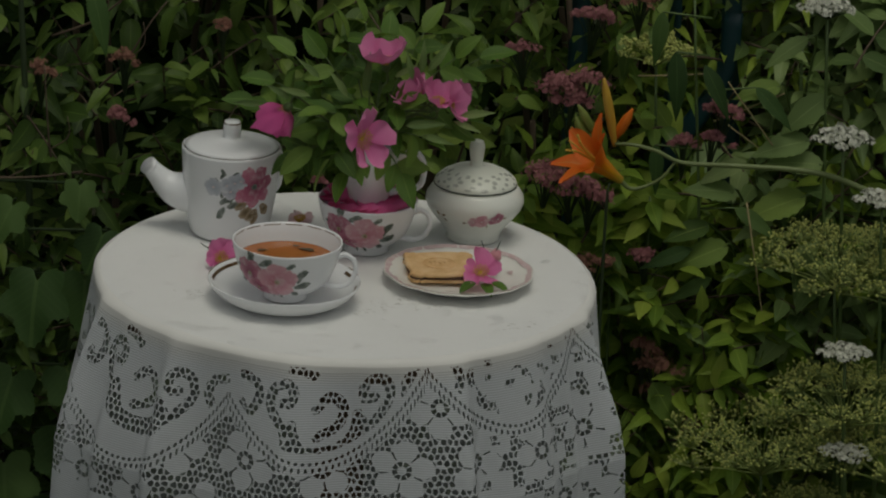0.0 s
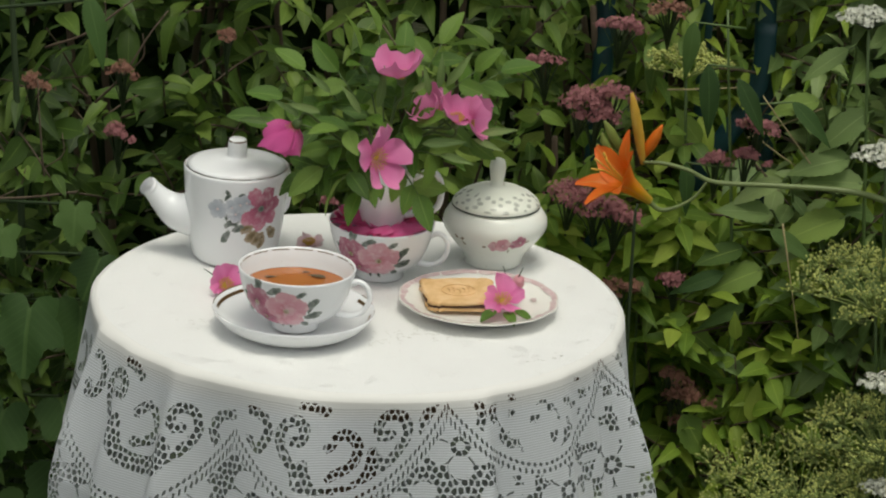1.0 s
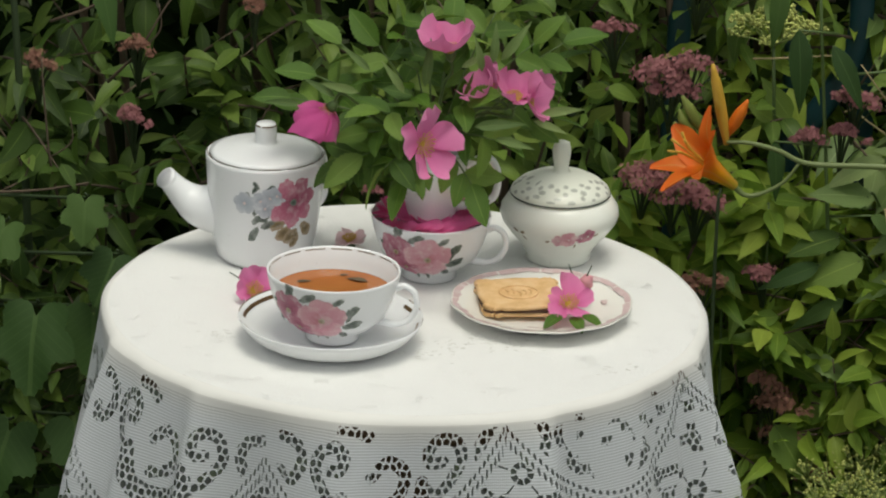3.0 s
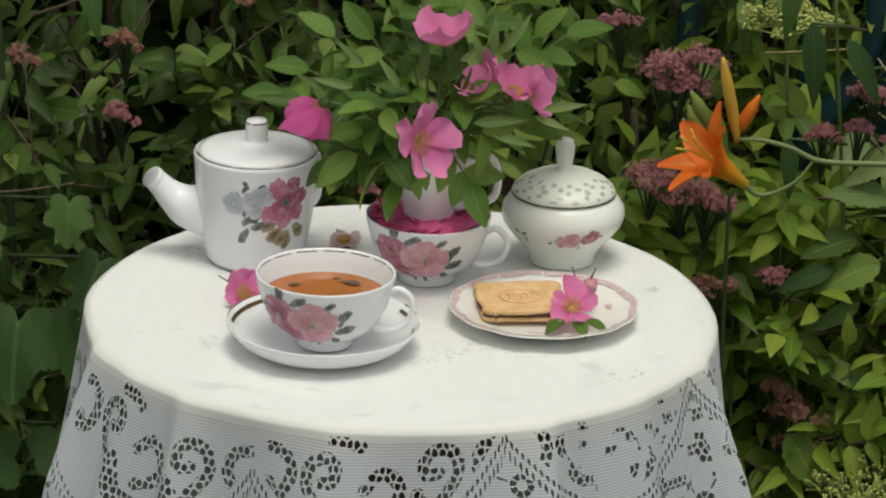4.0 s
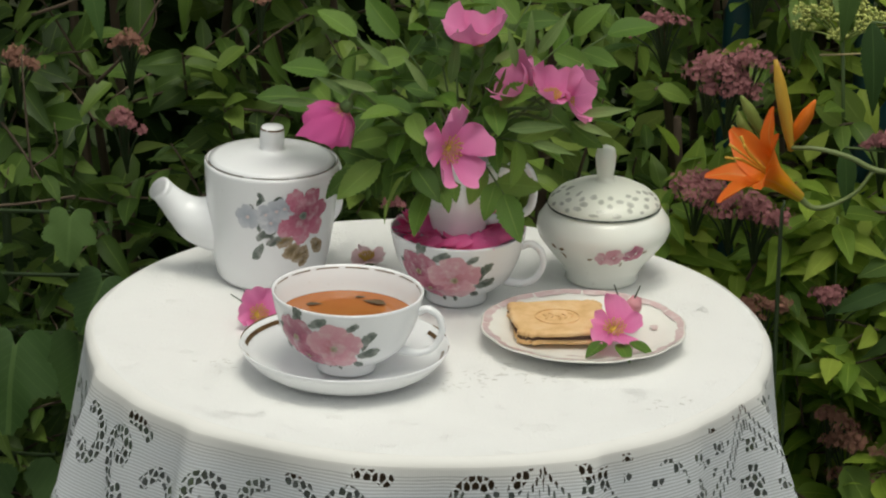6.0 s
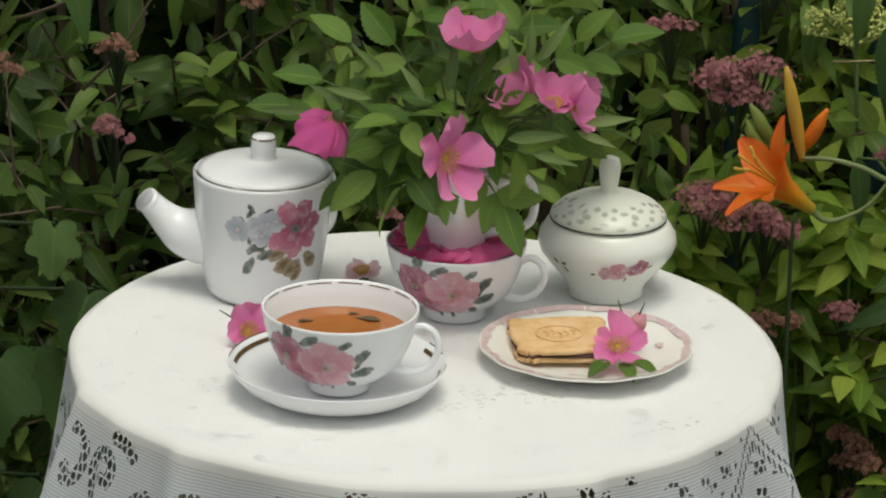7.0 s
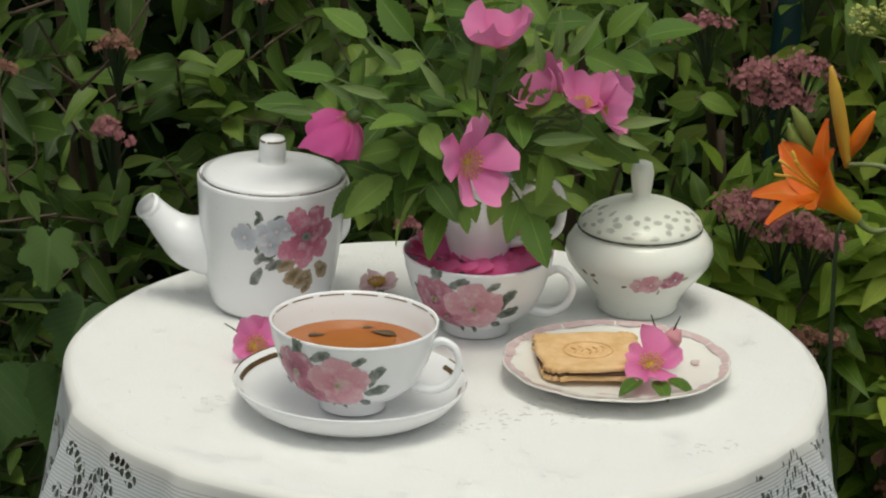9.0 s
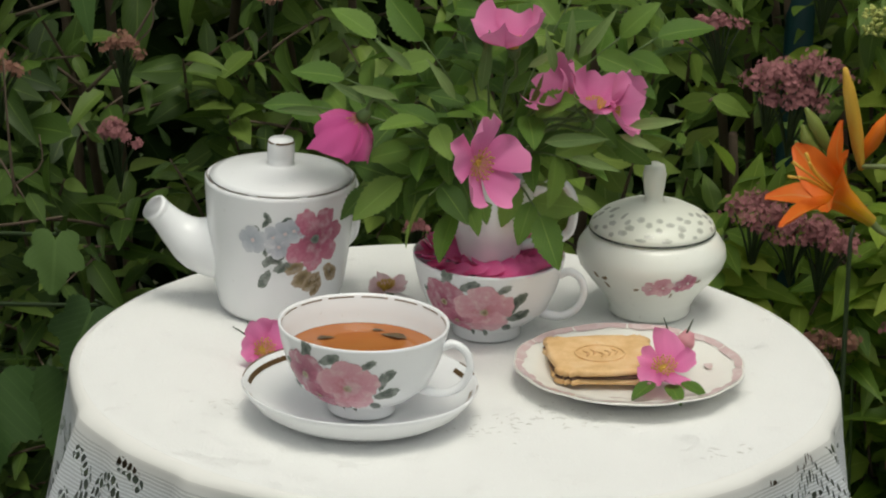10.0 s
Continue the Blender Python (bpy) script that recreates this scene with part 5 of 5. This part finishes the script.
nettle = thing("toothed_plant", (0.38, 0.34, 0.0), "upright weed with long toothed dark green leaves", "plant")
nettle_at = np.array((0.38, 0.34, 0.0))
part("stem", tube(smooth_line([(0, 0, 0), (0.01, 0, 0.5), (-0.02, 0.0, 0.93)], 14), [0.003, 0.0014], 8), STEM, nettle)
for x, y, z, dx, dz, s in ((0.343, 0.315, 0.878, 0.10, -1.0, 0.075), (0.326, 0.320, 0.921, -0.05, -1.0, 0.060), (0.375, 0.315, 0.864, 0.45, -0.85, 0.065), (0.327, 0.320, 0.769, 0.1, -1.0, 0.055), (0.419, 0.320, 0.701, 0.7, -0.4, 0.06), (0.374, 0.320, 0.650, -0.8, -0.3, 0.06), (0.398, 0.320, 0.617, -0.7, -0.4, 0.055), (0.433, 0.330, 0.838, 0.6, -0.6, 0.06)):
    p = np.array((x, y, z)) - nettle_at
    part("leaf", LONG, LEAF_BLUE, nettle, "", to_matrix(frame_of(p, (dx, -0.30, dz * 0.8), (0.2, -0.8, 0.55), s)))
    part("leaf_stalk", tube([p, (0.0, 0.0, p[2] - 0.01)], [0.001, 0.0014], 5), STEM, nettle)


# broad grey-green leaves beside the daylily
SIDE = leaf_shape(0.60, teeth=8, widest=0.36, fold=0.16, droop=0.22, heart=0.08, point=1.0, wave=0.012)
SIDE_SLIM = leaf_shape(0.42, teeth=9, widest=0.40, fold=0.20, droop=0.25, point=1.0, wave=0.010)
side_mesh = [mesh_of("leaf", *SIDE[:2], LEAF_PALE, SIDE[2]), mesh_of("leaf", *SIDE_SLIM[:2], LEAF_PALE, SIDE_SLIM[2]), mesh_of("leaf", *SIDE[:2], LEAF_MID, SIDE[2])]
side_plant = thing("broad_leaved_perennial", (0.47, 0.40, 0.0), "perennial with large toothed grey-green leaves among umbels", "plant")
side_at = np.array((0.47, 0.40, 0.0))
for k, (place, dx, dz, size) in enumerate((
    ((0.492, 0.335, 0.778), -1, -0.15, 0.062), ((0.487, 0.350, 0.892), -0.8, -0.45, 0.058), ((0.457, 0.340, 0.837), -1, -0.15, 0.05),
    ((0.508, 0.345, 0.824), -0.7, -0.5, 0.06), ((0.429, 0.340, 0.749), -0.9, -0.3, 0.06), ((0.491, 0.330, 0.714), -1, -0.3, 0.07),
    ((0.415, 0.335, 0.713), -0.9, 0.2, 0.055), ((0.462, 0.330, 0.685), -0.8, -0.3, 0.05), ((0.389, 0.330, 0.674), -0.9, -0.2, 0.05),
    ((0.508, 0.335, 0.752), -0.9, 0.15, 0.06), ((0.462, 0.325, 0.647), -0.9, -0.35, 0.062), ((0.410, 0.325, 0.653), -0.9, -0.3, 0.062),
    ((0.487, 0.310, 0.560), -0.6, -0.5, 0.055), ((0.367, 0.310, 0.564), 0.8, -0.3, 0.055), ((0.343, 0.300, 0.493), 0.5, -0.7, 0.06),
)):
    p = np.array(place) - side_at
    part("leaf", side_mesh[k % 3], LEAF_PALE, side_plant, "", to_matrix(frame_of(p, (dx, -0.25, dz), (0.12 * math.sin(3 * k), -0.62, 0.75), size)))
    part("leaf_stalk", tube(smooth_line([p, p + (0.010, 0.025, -0.010), (0.02 * math.sin(k), 0.04, max(0.03, p[2] - 0.12))], 8), [0.0011, 0.0018], 6), STEM, side_plant)
for x in (-0.02, 0.03):
    part("stem", tube(smooth_line([(x, 0.04, 0), (x, 0.05, 0.4), (x * 0.5, 0.05, 0.85)], 12), [0.004, 0.002], 7), STEM, side_plant)


# ---- flower heads of the shrubs ----
def floret(n, rad):
    """A small cupped star."""
    verts, faces = [(0, 0, 0)], []
    for k in range(n):
        a = 2 * math.pi * k / n
        for da, q, z in ((-0.45, 0.75, 0.3), (0.0, 1.0, 0.45), (0.45, 0.75, 0.3)):
            verts.append((rad * q * math.cos(a + da), rad * q * math.sin(a + da), rad * z))
        b = 1 + 3 * k
        faces.append((0, b, b + 1, b + 2))
    return np.array(verts), np.array(faces), np.zeros((len(verts), 2))


FLORET = floret(5, 1.0)
r = np.random.default_rng(41)


def flower_head(place, wide, tall, mat, label, count=170, sub=15):
    """A domed head of florets in small clusters, on the shrub that stands nearest."""
    _, owner, base = min(shrubs[1:8], key=lambda q: abs(q[0] - place[0]))
    grow = 1.12 if place[0] > 0 else 0.8
    wide, count = wide * grow, int(count * 1.4 * grow)
    p = np.array(place) - base
    fr, stalks = [], []
    knots = [np.array((r.normal(0, 0.42) * wide, r.normal(0, 0.22) * wide, 0.0)) for _ in range(sub)]
    for k in knots:
        k[2] = tall * (0.8 - 1.2 * (np.hypot(k[0], k[1]) / wide) ** 2) + r.normal(0, tall * 0.25)
        stalks.append(tube(smooth_line([p + (0, 0.03, -0.05), p + k * 0.4 + (0, 0.01, -0.02), p + k], 6), [0.0010, 0.0007], 4))
    for _ in range(count):
        k = knots[r.integers(0, sub)]
        d = r.normal(0, 1, 3)
        d /= np.linalg.norm(d)
        d[2] = abs(d[2]) * 0.9
        d[1] = -abs(d[1])
        at = p + k + d * wide * 0.27 * r.uniform(0.3, 1.35)
        fr.append(frame_of(at, np.cross(d, (0.3, 0.2, 0.9)), d, r.uniform(0.0013, 0.0029)))
    head = tagged(part("flower_head", many(FLORET, fr), mat, owner, label), kind="stuff")
    part("flower_stalk", joined(stalks), STEM_DARK, head)


for place, wide in (((-0.263, 0.310, 0.763), 0.022), ((0.177, 0.330, 0.863), 0.018), ((0.212, 0.315, 0.827), 0.032), ((0.246, 0.315, 0.834), 0.026), ((0.229, 0.315, 0.813), 0.024), ((0.207, 0.310, 0.724), 0.032), ((0.257, 0.310, 0.704), 0.030), ((0.236, 0.310, 0.715), 0.026),
                    ((0.325, 0.320, 0.635), 0.020), ((0.250, 0.340, 0.901), 0.024), ((0.358, 0.330, 0.766), 0.018), ((0.398, 0.330, 0.805), 0.022), ((-0.042, 0.330, 0.698), 0.012), ((0.388, 0.330, 0.773), 0.018)):
    flower_head(place, wide, wide * 0.45, SPIREA, "dusty pink domed flower head", int(70 + 5200 * wide))
for place, wide in (((-0.262, 0.330, 0.826), 0.020), ((-0.355, 0.330, 0.804), 0.024), ((-0.155, 0.330, 0.872), 0.012), ((0.267, 0.300, 0.628), 0.022), ((0.342, 0.310, 0.507), 0.028), ((0.351, 0.310, 0.477), 0.022), ((0.384, 0.310, 0.436), 0.022), ((0.327, 0.310, 0.531), 0.020), ((0.301, 0.350, 0.921), 0.02)):
    flower_head(place, wide, wide * 0.5, SPIREA_OLD, "faded brownish pink flower head", int(60 + 4200 * wide))


# ---- umbels ----
def umbel(place, foot, wide, rays, seeds, mat, label, dome=0.35, seed_size=0.0017):
    t = thing("umbel_plant", foot, label, "plant", "umbel flowers")
    p = np.array(place, float) - foot
    part("stem", tube(smooth_line([(0, 0, 0), p * 0.5 + (0.01, 0.01, 0), p], 14), [0.0032, 0.0017], 8), STEM, t)
    ray_lines, fr = [], []
    for k in range(rays):
        a, q = 2.4 * k, math.sqrt((k + 0.5) / rays)
        tip = p + np.array((wide * q * math.cos(a), wide * q * math.sin(a) * 0.9, wide * (0.62 - dome * q * q) + r.normal(0, 0.05) * wide))
        ray_lines.append(tube(smooth_line([p, p * 0.45 + tip * 0.55 + (0, 0, wide * 0.03), tip], 6), [0.0011, 0.0007], 5))
        for s in range(seeds):
            d = r.normal(0, 1, 3)
            d /= np.linalg.norm(d)
            d[2] = abs(d[2]) * 0.8 + 0.1
            end = tip + d * wide * 0.22 * r.uniform(0.6, 1.15)
            ray_lines.append(tube([tip, end], [0.0004, 0.0003], 3))
            fr.append(frame_of(end, np.cross(d, (0.3, 0.2, 0.9)), d, seed_size * r.uniform(0.8, 1.4)))
    tagged(part("ray_spray", joined(ray_lines), STEM_PALE if mat is UMBEL else STEM_DARK, t), kind="stuff")
    ball = (np.array([(0, 0, 1.3), (1, 0, 0), (0, 1, 0), (-1, 0, 0), (0, -1, 0), (0, 0, -1.0)]) * 1.0, np.array([(0, 1, 2, 2), (0, 2, 3, 3), (0, 3, 4, 4), (0, 4, 1, 1), (5, 2, 1, 1), (5, 3, 2, 2), (5, 4, 3, 3), (5, 1, 4, 4)])[:, :3], np.zeros((6, 2)))
    tagged(part("seed_mass" if mat is UMBEL else "blossom", many(ball if mat is UMBEL else FLORET, fr), mat, t), kind="stuff")


GREEN_U = "tall green umbel gone to seed on a pale stalk"
for place, foot, wide, rays in (((0.532, 0.270, 0.632), (0.563, 0.300, 0), 0.075, 30), ((0.466, 0.250, 0.415), (0.475, 0.280, 0), 0.085, 34), ((0.553, 0.240, 0.482), (0.574, 0.270, 0), 0.075, 30), ((0.519, 0.230, 0.326), (0.525, 0.260, 0), 0.085, 32), ((0.621, 0.260, 0.612), (0.642, 0.290, 0), 0.075, 28), ((0.609, 0.240, 0.417), (0.623, 0.260, 0), 0.075, 28), ((0.323, 0.400, 0.835), (0.348, 0.430, 0), 0.036, 16)):
    umbel(place, foot, wide * 1.2, rays, 36, UMBEL, GREEN_U, 0.35, 0.0014)
for place, foot, wide in (((0.529, 0.250, 0.797), (0.552, 0.330, 0), 0.030), ((0.546, 0.200, 0.572), (0.555, 0.250, 0), 0.026), ((0.555, 0.200, 0.456), (0.560, 0.240, 0), 0.026), ((0.505, 0.330, 0.921), (0.531, 0.370, 0), 0.028), ((0.574, 0.220, 0.744), (0.593, 0.270, 0), 0.026)):
    umbel(place, foot, wide, 18, 26, WHITE_FLORET, "small white flat-topped flower on a dark stalk", 0.3, 0.0022)

# ---- teal metal stand and twigs ----
stand = thing("garden_stand", (0.36, 0.49, -0.025), "old teal-painted metal garden stand among the shrubs", "stand")
for x0, x1, w in ((-0.124, -0.128, 0.012), (-0.018, -0.016, 0.008), (0.045, 0.056, 0.012)):
    part("post", tube(smooth_line([(x1, 0, 0.025), (x1, 0, 0.62), (x0, 0, 0.90), (x0 - 0.004, 0, 1.15)], 18), w, 12, 0.55), TEAL, stand)
part("brace", tube(smooth_line([(0.047, -0.002, 0.900), (0.044, -0.006, 0.840), (0.026, -0.006, 0.795), (-0.016, -0.006, 0.725), (-0.04, -0.006, 0.64)], 18), 0.012, 12, 0.5), TEAL, stand)
part("crossbar", tube([(-0.13, 0.002, 1.10), (0.05, 0.002, 1.10)], 0.008, 10), TEAL, stand)
twig = thing("dry_twig", (-0.411, 0.30, 0.687), "bare dry brown twig caught in the shrub", "twig")
part("stick", tube(smooth_line([(-0.10, 0.02, -0.005), (0.0, 0, 0.004), (0.06, -0.005, 0.010), (0.11, 0.0, 0.018)], 16), [0.0018, 0.0010], 7), TWIG, twig)
part("side_shoot", tube(smooth_line([(0.03, 0, 0.007), (0.05, 0, 0.02), (0.055, 0.0, 0.04)], 8), [0.001, 0.0006], 6), TWIG, twig)
for place, turn, rise in (((-0.302, 0.350, 0.861), 0.5, 0.05), ((-0.260, 0.340, 0.823), 0.9, 0.07), ((-0.175, 0.360, 0.907), -0.4, 0.05), ((-0.338, 0.310, 0.720), 1.7, 0.10)):
    sprig = thing("dry_twig", place, "bare dry brown twig caught in the shrub", "twig")
    c, s = math.cos(turn), math.sin(turn)
    part("stick", tube(smooth_line([(-0.05 * c, 0.02, -0.05 * s), (0, 0, 0), (0.04 * c, -0.004, 0.03 * s + rise * 0.3), (0.07 * c, 0.004, rise)], 14), [0.0016, 0.0007], 6), TWIG, sprig)
    part("side_shoot", tube(smooth_line([(0.01 * c, 0, 0.004), (0.02, -0.003, 0.022), (0.018, 0, 0.045)], 8), [0.0009, 0.0005], 5), TWIG, sprig)
STRAW = plain("dry_straw", (0.42, 0.34, 0.17), 0.7, 0.3, 90)
for place, dx, dz in (((0.447, 0.330, 0.782), -0.045, 0.060), ((0.415, 0.340, 0.803), 0.050, 0.026), ((0.421, 0.340, 0.777), 0.035, -0.022), ((0.329, 0.360, 0.834), 0.050, 0.006), ((0.349, 0.330, 0.600), 0.06, 0.045), ((0.441, 0.300, 0.662), 0.02, -0.10)):
    straw = thing("dry_stalk", place, "thin dry straw-coloured stalk among green leaves", "stalk", "dry stalks")
    part("stem", tube(smooth_line([(-dx * 0.5, 0.01, -dz * 0.5), (0, 0, 0.002), (dx, 0.003, dz)], 10), [0.0011, 0.0006], 6), STRAW, straw)
